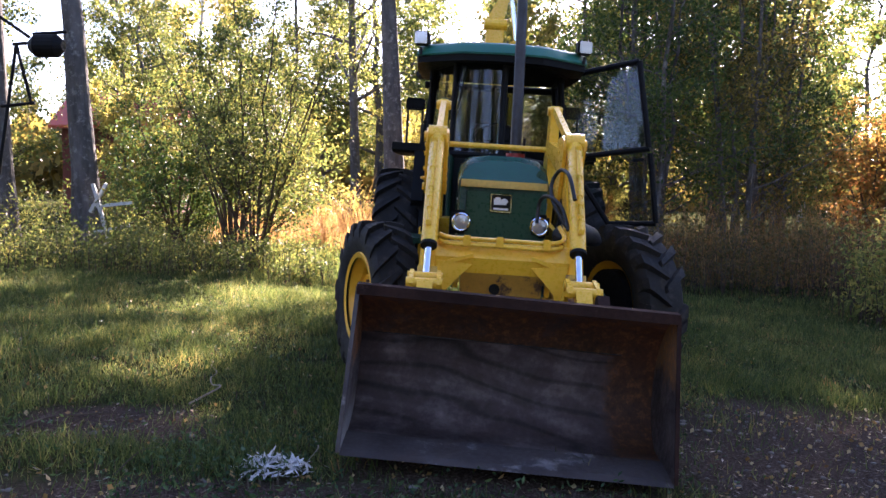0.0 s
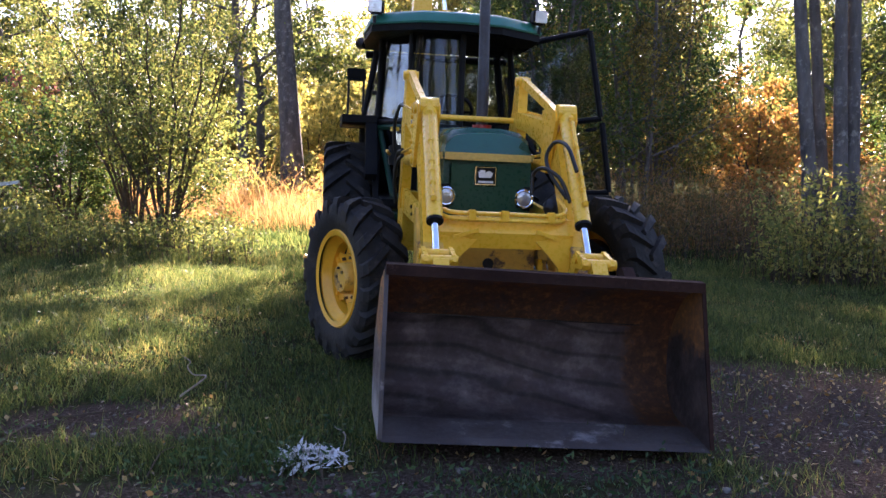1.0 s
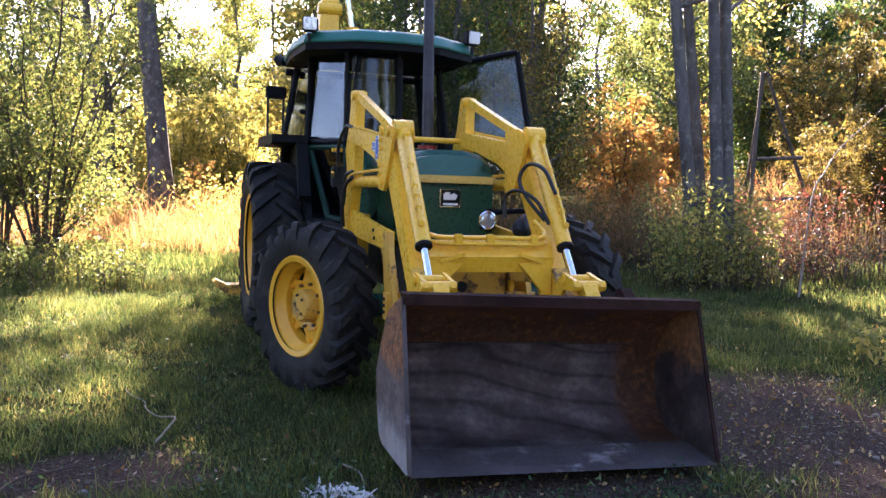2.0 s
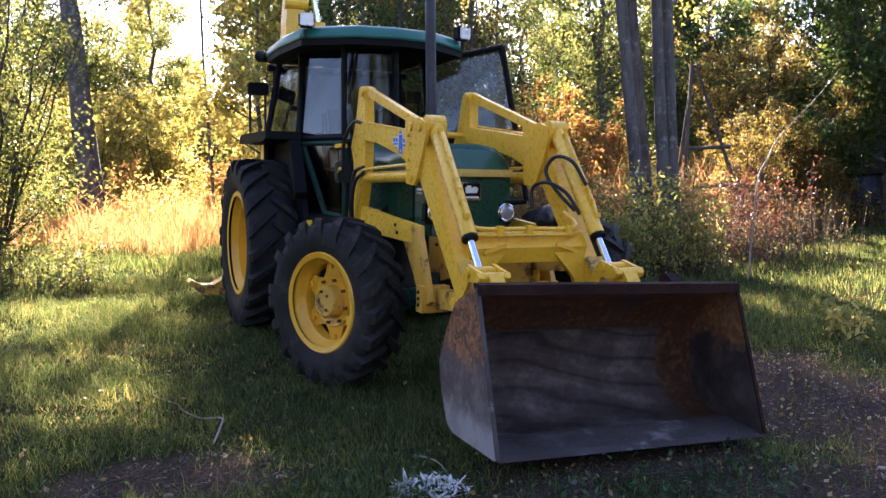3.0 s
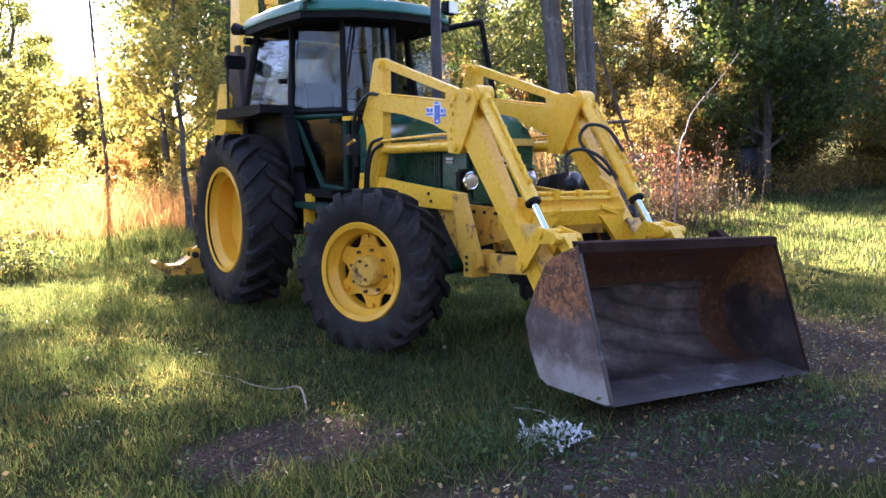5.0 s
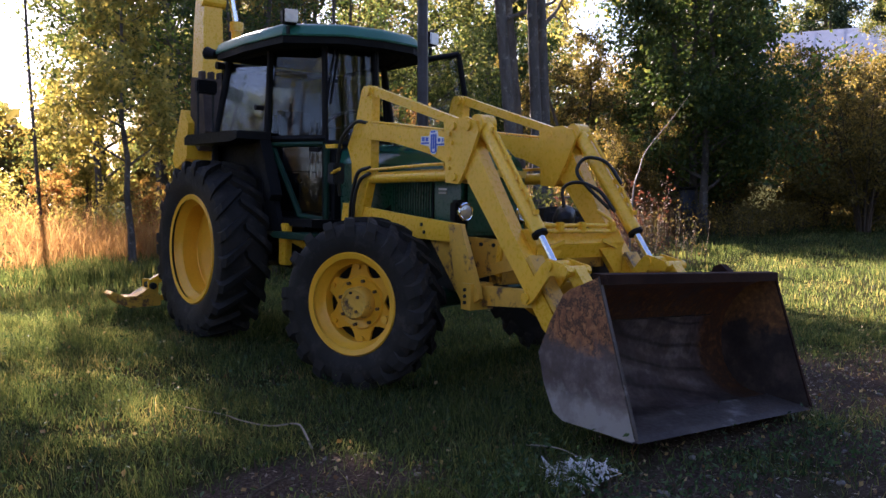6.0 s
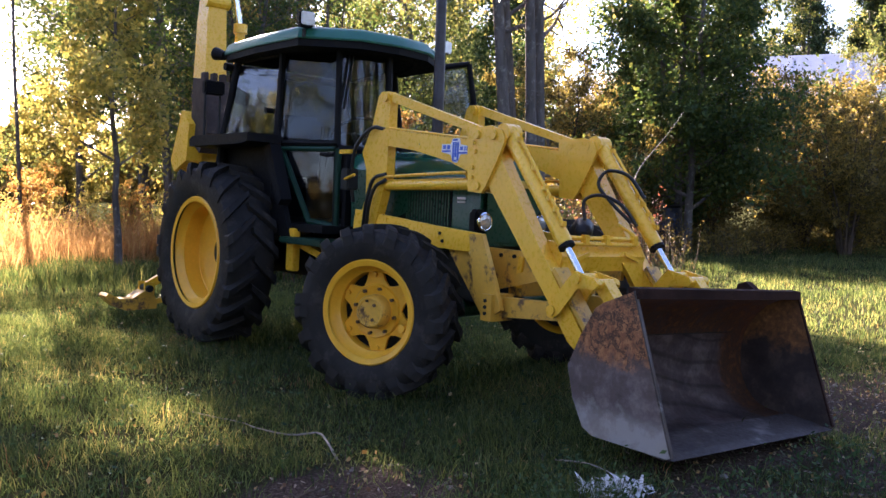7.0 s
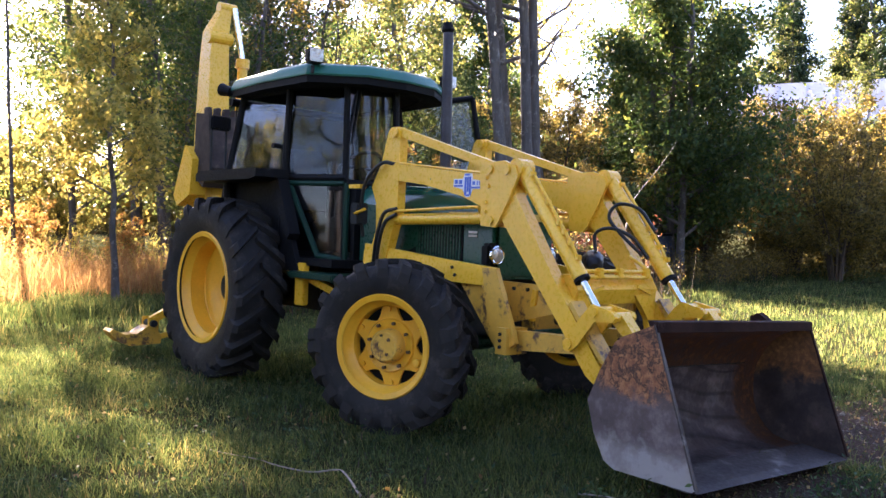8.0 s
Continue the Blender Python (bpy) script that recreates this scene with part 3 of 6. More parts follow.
for sx in (-1, 1):
    part("step_hanger", box(B(), (sx * 0.60, 1.62, 0.85), (0.06, 0.12, 0.34)), YELLOW, tractor, bevel=0.008)
    part("loader_brace", tube(B(), [(sx * 0.52, 0.85, 0.72), (sx * 0.55, 2.1, 1.02)], 0.04, 4), YELLOW, tractor, "yellow loader brace bar to the rear axle")

# hood
hood_sec = [(-0.30, 1.0), (-0.305, 1.45), (-0.285, 1.54), (-0.22, 1.595), (-0.1, 1.615), (0.1, 1.615), (0.22, 1.595), (0.285, 1.54), (0.305, 1.45), (0.30, 1.0)]


def hood_piece(y0, y1, lo, hi, grow=1.0, name="hood", mat=GREEN, nose=0.0, label=""):
    bm = B()
    secs = []
    for y, lift, g, back in ((y0, -0.035 if nose else 0, 0.97 if nose else 1.0, 0), (y0 + 0.10, 0, 1.0, 0), (y1, 0.05, 1.02, 0)):
        secs.append([bm.verts.new((x * g * grow, y + (nose * max(0, (z - 1.42)) if y == y0 else 0), lo + (min(max((z - 1.0) / 0.615, 0), 1)) * (hi + lift - lo))) for x, z in hood_sec])
    for r0, r1 in zip(secs, secs[1:]):
        for j in range(len(r0) - 1):
            bm.faces.new((r0[j], r0[j + 1], r1[j + 1], r1[j]))
    bm.faces.new(secs[0][::-1])
    bm.faces.new(secs[-1])
    return part(name, bm, mat, tractor, label, smooth=True, bevel=0.008)


hood_piece(-0.24, 1.25, 1.0, 1.62, nose=0.35, label="dark green engine hood with a lighter top")
bm = B()
secs = []
for y, lift, g in ((-0.19, -0.04, 0.98), (-0.05, 0.0, 1.02), (0.5, 0.02, 1.03), (1.26, 0.05, 1.04)):
    secs.append([bm.verts.new((x * g, y + (0.0 if z > 1.5 else (-0.055 if y < -0.1 else 0)), z + lift + 0.008)) for x, z in hood_sec[1:-1]])
for r0, r1 in zip(secs, secs[1:]):
    for j in range(len(r0) - 1):
        bm.faces.new((r0[j], r0[j + 1], r1[j + 1], r1[j]))
bm.faces.new(secs[0][::-1])
part("hood_cover", bm, HOOD_TOP, tractor, "glossy lighter green hood top", smooth=True)
part("hood_stripe", box(B(), (0, -0.243, 1.425), (0.585, 0.014, 0.05)), STRIPE, tractor, "yellow stripe across the nose", bevel=0.004)
for sx in (-1, 1):
    part("hood_stripe", box(B(), (sx * 0.308, -0.02, 1.425), (0.008, 0.42, 0.045)), STRIPE, tractor)
# front grille screen: fine vertical ribs on the nose
part("grille", box(B(), (0, -0.245, 1.20), (0.50, 0.012, 0.36)), GREEN, tractor, "dark green front grille panel", bevel=0.006)
badge = part("badge", box(B(), (-0.015, -0.256, 1.30), (0.15, 0.012, 0.13)), CHROME, tractor, "chrome framed badge plate", bevel=0.008)
part("badge_face", box(B(), (-0.015, -0.264, 1.303), (0.128, 0.006, 0.108)), BLACK, badge, "black badge face")
part("badge_emblem", prism(B(), [(-0.267, 1.30), (-0.27, 1.30), (-0.27, 1.34), (-0.267, 1.34)], -0.055, -0.02), WHITE, badge)
bm = slab(B(), [(-0.05, 0), (0.03, 0), (0.045, 0.03), (0.02, 0.045), (-0.02, 0.03), (-0.055, 0.04)], 0, 0.004)
em = part("badge_emblem", bm, WHITE, badge, "pale leaping shape")
em.matrix_basis = pose(-0.012, -0.268, 1.29, 90, 0, 0)
part("badge_line", box(B(), (-0.015, -0.268, 1.262), (0.1, 0.004, 0.014)), WHITE, badge)
for sx in (-1, 1):
    bm = B()
    prof = [(-0.01, 0.062), (0.008, 0.064), (0.016, 0.056), (0.014, 0.05)]
    lathe(bm, prof, 28)
    hl = part("headlight", bm, CHROME, tractor, "round headlight with chrome ring", smooth=True)
    for v in hl.data.vertices:
        v.co.x = -v.co.x
    hl.matrix_basis = pose(0.25 if sx > 0 else -0.275, -0.262, 1.16, 0, 0, 90)
    bm = lathe(B(), [(-0.012, 0.052), (-0.018, 0.038), (-0.021, 0.018), (-0.022, 0.0001)], 28)
    part("lens", bm, LENS, hl, "clear ribbed headlight lens", smooth=True)
    part("headlight_housing", box(B(), (0.25 if sx > 0 else -0.275, -0.215, 1.16), (0.14, 0.09, 0.16)), BLACK, tractor, bevel=0.02)
    # side screen with upright ribs
    part("side_screen", box(B(), (sx * 0.303, 0.28, 1.225), (0.014, 0.48, 0.29)), BLACK, tractor, "black ribbed side screen")
    for k in range(15):
        part("screen_rib", box(B(), (sx * 0.312, 0.065 + k * 0.031, 1.225), (0.010, 0.013, 0.28)), GREEN, tractor)
    part("model_plate", box(B(), (sx * 0.309, -0.06, 1.31), (0.006, 0.085, 0.016)), WHITE, tractor)
    part("model_plate", box(B(), (sx * 0.309, -0.06, 1.285), (0.006, 0.085, 0.016)), STEEL, tractor)
    part("hood_shadow_gap", box(B(), (sx * 0.295, 0.72, 1.22), (0.02, 0.34, 0.36)), BLACK, tractor)

# front bolster under the nose
bm = box(B(), (0, -0.55, 0.82), (0.52, 0.12, 0.24))
part("front_bolster", bm, YELLOW_WORN, tractor, "rust-chipped yellow front bolster", bevel=0.012)
for sx in (-1, 1):
    part("front_frame_plate", prism(B(), [(-0.20, 1.0), (-0.72, 0.99), (-0.98, 0.92), (-0.98, 0.83), (-0.62, 0.80), (-0.20, 0.76)], sx * 0.27, sx * 0.295), YELLOW_WORN, tractor, "rust-chipped yellow front frame plate", bevel=0.004)
    part("frame_strap", prism(B(), [(-0.42, 0.80), (-0.95, 0.93), (-0.97, 0.86), (-0.44, 0.73)], sx * 0.30, sx * 0.315), YELLOW_WORN, tractor, bevel=0.004)
    for y in (-0.34, -0.46, -0.58, -0.70):
        part("bolt", tube(B(), [(sx * 0.29, y, 0.955), (sx * 0.308, y, 0.955)], 0.013, 6), DARK, tractor)
part("bolster_eye", tube(B(), [(-0.04, -0.60, 0.76), (-0.04, -0.625, 0.76)], 0.035, 16), DARK, tractor)
part("bolster_tab", box(B(), (0.29, -0.63, 0.83), (0.03, 0.05, 0.2), (8, 0, 0)), YELLOW, tractor, bevel=0.005)
part("bolster_tab", box(B(), (-0.29, -0.63, 0.86), (0.03, 0.05, 0.2), (8, 0, 0)), YELLOW, tractor, bevel=0.005)

# exhaust
ex = part("exhaust_pipe", tube(B(), [(0.125, 0.75, 1.6), (0.115, 0.75, 2.2), (0.10, 0.75, 2.86)], [0.045, 0.042, 0.04], 18), PIPE, tractor, "dark upright exhaust stack", smooth=True)
part("exhaust_cap", tube(B(), [(0.10, 0.75, 2.85), (0.10, 0.755, 2.88), (0.095, 0.76, 2.94)], [0.03, 0.05, 0.035], 12), BLACK, ex, "black rain cap")
part("exhaust_foot", tube(B(), [(0.125, 0.75, 1.60), (0.125, 0.75, 1.68)], 0.075, 18), RED, ex, "dull red base collar")

# ---- cab ----
A, Bp, C = (0.385, 1.37), (0.615, 1.93), (0.70, 2.75)
IN = 0.11  # the pillars lean inwards by this much at the head
SILL, HEAD = 1.72, 2.45
cab_plan = [(-A[0], A[1]), (A[0], A[1]), Bp, C, (-C[0], C[1]), (-Bp[0], Bp[1])]
roof_plan = [(-0.34, 1.16), (0, 1.11), (0.34, 1.16), (0.73, 1.46), (0.76, 2.1), (0.72, 2.72), (-0.72, 2.72), (-0.76, 2.1), (-0.73, 1.46)]


def shrink(pl, k, c=(0, 2.05)):
    return [(c[0] + (x - c[0]) * k, c[1] + (y - c[1]) * k) for x, y in pl]


bm = slab(B(), shrink(roof_plan, 0.985), 2.44, 2.495)
part("roof_lining", bm, BLACK, tractor, "black roof underside and visor", bevel=0.015)
bm = B()
secs = [[bm.verts.new((x, y, z)) for x, y in shrink(roof_plan, k)] for k, z in ((1.0, 2.495), (1.005, 2.51), (0.975, 2.572), (0.94, 2.596), (0.6, 2.62), (0.2, 2.625))]
for r0, r1 in zip(secs, secs[1:]):
    n = len(r0)
    for j in range(n):
        bm.faces.new((r0[j], r0[(j + 1) % n], r1[(j + 1) % n], r1[j]))
bm.faces.new(secs[-1])
bm.faces.new(secs[0][::-1])
part("cab_roof", bm, GREEN_ROOF, tractor, "faded green cab roof panel", smooth=True)
part("roof_hatch", box(B(), (0.15, 2.5, 2.66), (0.4, 0.4, 0.05)), BLACK, tractor, bevel=0.015)


def pillar(p0, p1, w, name="pillar", mat=BLACK):
    return part(name, tube(B(), [p0, p1], w, 8), mat, tractor)


for sx in (-1, 1):
    if sx < 0:
        pillar((sx * A[0], A[1] - 0.01, 1.0), (sx * A[0], A[1] + 0.03, HEAD + 0.02), 0.022)
    pillar((sx * Bp[0], Bp[1], 1.05), (sx * Bp[0], Bp[1], SILL), 0.036)
    pillar((sx * Bp[0], Bp[1], SILL - 0.02), (sx * (Bp[0] - IN * 0.4), Bp[1] + 0.02, HEAD + 0.02), 0.03)
    pillar((sx * C[0], C[1], 1.5), (sx * C[0], C[1], SILL + 0.04), 0.04)
    pillar((sx * C[0], C[1], SILL + 0.02), (sx * (C[0] - IN), C[1] - 0.05, HEAD + 0.02), 0.034)
    part("sill", tube(B(), [(sx * Bp[0], Bp[1], SILL - 0.01), (sx * C[0], C[1], SILL + 0.03)], 0.034, 8), BLACK, tractor)
    part("side_header", tube(B(), [(sx * (Bp[0] - IN * 0.4), Bp[1], HEAD + 0.01), (sx * (C[0] - IN), C[1] - 0.05, HEAD + 0.01)], 0.035, 8), BLACK, tractor)
    # rear side window, leaning in at the top
    bm = B()
    vs = [bm.verts.new(p) for p in ((sx * Bp[0], Bp[1] + 0.03, SILL + 0.02), (sx * C[0], C[1] - 0.03, SILL + 0.06), (sx * (C[0] - IN), C[1] - 0.08, HEAD), (sx * (Bp[0] - IN), Bp[1] + 0.03, HEAD))]
    bm.faces.new(vs)
    bmesh.ops.solidify(bm, geom=bm.faces[:], thickness=0.005)
    sw_ = part("side_window", bm, GLASS, tractor, "tinted side window")
    sw_.visible_shadow = False
    part("window_knob", tube(B(), [(sx * (Bp[0] - 0.02), Bp[1] + 0.12, 1.98), (sx * (Bp[0] + 0.05), Bp[1] + 0.12, 1.98)], 0.022, 10), BLACK, sw_, "black window catch knob")
    # inner wing, closing the cab below the sill
    bm = prism(B(), [(1.62, 0.95), (1.95, SILL - 0.02), (2.95, SILL - 0.02), (3.05, 1.2), (2.9, 0.95)], sx * 0.60, sx * 0.645)
    part("inner_wing", bm, BLACK, tractor, bevel=0.01)
    # fender
    bm = prism(B(), [(1.84, 1.765), (1.84, 1.70), (1.95, 1.68), (2.92, 1.68), (2.92, 1.745), (2.85, 1.77)], sx * 0.62, sx * 0.93)
    part("fender", bm, BLACK, tractor, "black flat-topped rear fender", bevel=0.02)
    bm = prism(B(), [(1.86, 1.72), (1.98, 1.70), (1.84, 1.45), (1.68, 1.2), (1.64, 1.25)], sx * 0.62, sx * 0.72)
    part("fender_front", bm, BLACK, tractor, bevel=0.01)
    # marker lamp on its bracket above the fender
    lamp = part("marker_bracket", tube(B(), [(sx * 0.86, 2.78, 1.76), (sx * 0.86, 2.78, 2.22)], 0.012, 6), DARK, tractor)
    part("marker_bracket", tube(B(), [(sx * 0.71, 2.80, 1.76), (sx * 0.71, 2.80, 2.22)], 0.012, 6), DARK, tractor)
    lm = part("marker_lamp", box(B(), (sx * 0.785, 2.78, 2.2), (0.19, 0.07, 0.12)), BLACK, tractor, "black marker lamp with red lens", bevel=0.012)
    part("lens", box(B(), (sx * 0.785, 2.822, 2.205), (0.16, 0.02, 0.06)), RED, lm)
    # roof work lights
    wl = part("work_light", box(B(), (sx * 0.69, 1.42, 2.635), (0.125, 0.10, 0.115), (0, 0, sx * 12)), BLACK, tractor, "square work light on the roof corner", bevel=0.015)
    part("lens", box(B(), (sx * 0.701, 1.366, 2.635), (0.108, 0.016, 0.10), (0, 0, sx * 12)), LENS, wl, "pale ribbed lens", bevel=0.006)
    part("light_bracket", tube(B(), [(sx * 0.70, 1.42, 2.5), (sx * 0.70, 1.42, 2.56)], 0.015, 6), DARK, tractor)
bm = tube(B(), [(-0.75, 2.84, 2.515), (-0.71, 2.74, 2.49)], [0.058, 0.04], 14)
part("rear_work_light", bm, BLACK, tractor, "round black rear work light")
part("lamp_arm", tube(B(), [(-0.66, 2.66, 2.47), (-0.71, 2.75, 2.49)], 0.01, 6), DARK, tractor)

# front glass on the closed side, bowed from the door edge to the post in the middle
POST = (0.03, 1.27)
bm = B()
cols = []
for k in range(9):
    u = k / 8
    x, y = -A[0] + 0.02 + u * (POST[0] + A[0] - 0.04), A[1] - 0.012 - (A[1] - POST[1]) * math.sin(u * math.pi / 2) ** 0.9
    cols.append((bm.verts.new((x, y - 0.01, SILL - 0.03)), bm.verts.new((x, y + 0.045, HEAD))))
for c0, c1 in zip(cols, cols[1:]):
    bm.faces.new((c0[0], c1[0], c1[1], c0[1]))
bmesh.ops.solidify(bm, geom=bm.faces[:], thickness=0.005)
part("windscreen", bm, GLASS, tractor, "bowed tinted windscreen", smooth=True).visible_shadow = False
front_line = [(-A[0], A[1]), (-0.2, 1.31), POST]
part("windscreen_rail", tube(B(), bend([(x, y - 0.01, SILL - 0.05) for x, y in front_line], 5), 0.03, 8), BLACK, tractor)
part("windscreen_header", tube(B(), bend([(x, y + 0.02, HEAD + 0.01) for x, y in front_line], 5), 0.034, 8), BLACK, tractor)
part("front_post", tube(B(), [(POST[0], POST[1] - 0.01, 1.6), (POST[0], POST[1] + 0.02, HEAD + 0.03)], 0.028, 8), BLACK, tractor, "black post in the middle of the cab front")
part("dash_rail", tube(B(), bend([POST + (SILL - 0.06,), (0.25, 1.33, SILL - 0.07), (0.40, 1.45, SILL - 0.09), (Bp[0], Bp[1], SILL - 0.09)], 5), 0.03, 8), BLACK, tractor)
part("door_opening_header", tube(B(), bend([POST + (HEAD + 0.01,), (0.25, 1.32, HEAD + 0.01), (0.40, 1.45, HEAD + 0.01), (Bp[0], Bp[1], HEAD + 0.01)], 5), 0.034, 8), BLACK, tractor)
part("firewall", box(B(), (0, 1.3, 1.32), (0.7, 0.05, 0.64)), BLACK, tractor)
for k in range(2):
    part("wiper", tube(B(), [(-0.33 + k * 0.035, 1.33, 2.41), (-0.40 + k * 0.035, 1.33, 1.98)], 0.007, 6), BLACK, tractor)
# rear wall of the cab
part("rear_wall", box(B(), (0, 2.77, 1.40), (1.36, 0.05, 0.8)), BLACK, tractor)
part("rear_rail", tube(B(), [(-C[0], C[1], 2.4), (C[0], C[1], 2.4)], 0.035, 8), BLACK, tractor)
bm = box(B(), (0, C[1], 2.09), (1.3, 0.005, 0.58))
part("rear_window", bm, GLASS, tractor, "tinted rear window").visible_shadow = False
part("cab_floor", box(B(), (0, 2.0, 1.03), (1.2, 1.6, 0.06)), BLACK, tractor)


def door(base, closed):
    """The door in its own plane: u along it from the hinge pillar to the front pillar, built in x, z."""
    d = new("door")
    d.parent = tractor
    tagged(d, "closed cab door with green lower frame" if closed else "cab door standing open, black frame and tinted glass")
    d.matrix_basis = base
    L = 0.60 if closed else 0.76
    fr = BLACK
    up = [(0.02, SILL), (0.02, HEAD), (L - (0.0 if closed else 0.01), HEAD + (0.01 if closed else 0.035)), (L + 0.01, SILL)]
    for (x0, z0), (x1, z1) in zip(up, up[1:]):
        part("door_frame", tube(B(), [(x0, 0, z0), (x1, 0, z1)], 0.018 if closed else 0.027, 8), fr, d)
    part("mid_rail", tube(B(), [(0.0, 0, SILL - 0.01), (L + 0.02, 0, SILL - 0.01)], 0.026, 8), fr, d)
    low_mat = SHADED_GREEN
    lo = [(0.05, SILL - 0.05), (0.36, 1.08), (L + 0.02, 1.05), (L + 0.02, SILL - 0.05)]
    for (x0, z0), (x1, z1) in zip(lo, lo[1:]):
        part("lower_frame", tube(B(), [(x0, 0, z0), (x1, 0, z1)], 0.026, 8), low_mat if closed else fr, d)
    if closed:
        part("lower_rail", tube(B(), [(0.02, -0.01, SILL - 0.055), (L, -0.01, SILL - 0.055)], 0.022, 8), SHADED_GREEN, d, "green rail under the door window")
    bm = B()
    bm.faces.new([bm.verts.new((x, 0.04 if z > 2 else 0, z)) for x, z in ((0.03, SILL + 0.02), (L, SILL + 0.02), (L - 0.02, HEAD + (0 if closed else 0.02)), (0.03, HEAD - 0.005))])
    bmesh.ops.solidify(bm, geom=bm.faces[:], thickness=0.005)
    part("door_window", bm, GLASS, d, "tinted door window").visible_shadow = False
    bm = B()
    bm.faces.new([bm.verts.new((x, 0, z)) for x, z in ((0.09, SILL - 0.07), (0.38, 1.10), (L, 1.08), (L, SILL - 0.07))])
    bmesh.ops.solidify(bm, geom=bm.faces[:], thickness=0.005)
    part("lower_window", bm, GLASS, d, "tinted lower door window").visible_shadow = False
    part("door_handle", box(B(), (L - 0.08, -0.03, 1.62), (0.10, 0.03, 0.03)), BLACK, d, bevel=0.006)
    return d


ang = math.degrees(math.atan2(A[1] - Bp[1], -A[0] + Bp[0]))
door(pose(-Bp[0], Bp[1], 0, 0, 0, ang), True)
door(pose(Bp[0] + 0.03, Bp[1] - 0.03, SILL, 0, 0, -23) @ pose(0, 0, 0, 0, -9, 0) @ pose(0, 0, -SILL), False)

# inside: seat, column, steering wheel, levers
seat = part("seat", box(B(), (0.0, 2.32, 1.38), (0.46, 0.44, 0.12)), SEAT, tractor, "dark cloth driver's seat", bevel=0.04)
part("backrest", box(B(), (0.0, 2.56, 1.72), (0.44, 0.12, 0.62), (-8, 0, 0)), SEAT, seat, bevel=0.05)
part("seat_base", box(B(), (0.0, 2.34, 1.2), (0.34, 0.34, 0.3)), BLACK, tractor)
part("dash", box(B(), (0, 1.5, 1.45), (0.42, 0.26, 0.5)), BLACK, tractor, bevel=0.05)
part("steering_column", tube(B(), [(0, 1.5, 1.6), (0, 1.72, 1.82)], 0.03, 10), BLACK, tractor)
bm = B()
ring = [Vector((0.2 * math.cos(a), 0.2 * math.sin(a), 0)) for a in np.linspace(0, 2 * math.pi, 29)]
tube(bm, ring, 0.015, 8)
tube(bm, [(-0.2, 0, 0), (0.2, 0, 0)], 0.012, 6)
sw = part("steering_wheel", bm, BLACK, tractor, "black steering wheel", smooth=True)
sw.matrix_basis = pose(0, 1.72, 1.83, -40, 0, 0)
for x in (-0.3, -0.24, 0.28):
    part("lever", tube(B(), [(x, 1.75, 1.4), (x - 0.02, 1.7, 1.86)], 0.014, 6), BLACK, tractor)

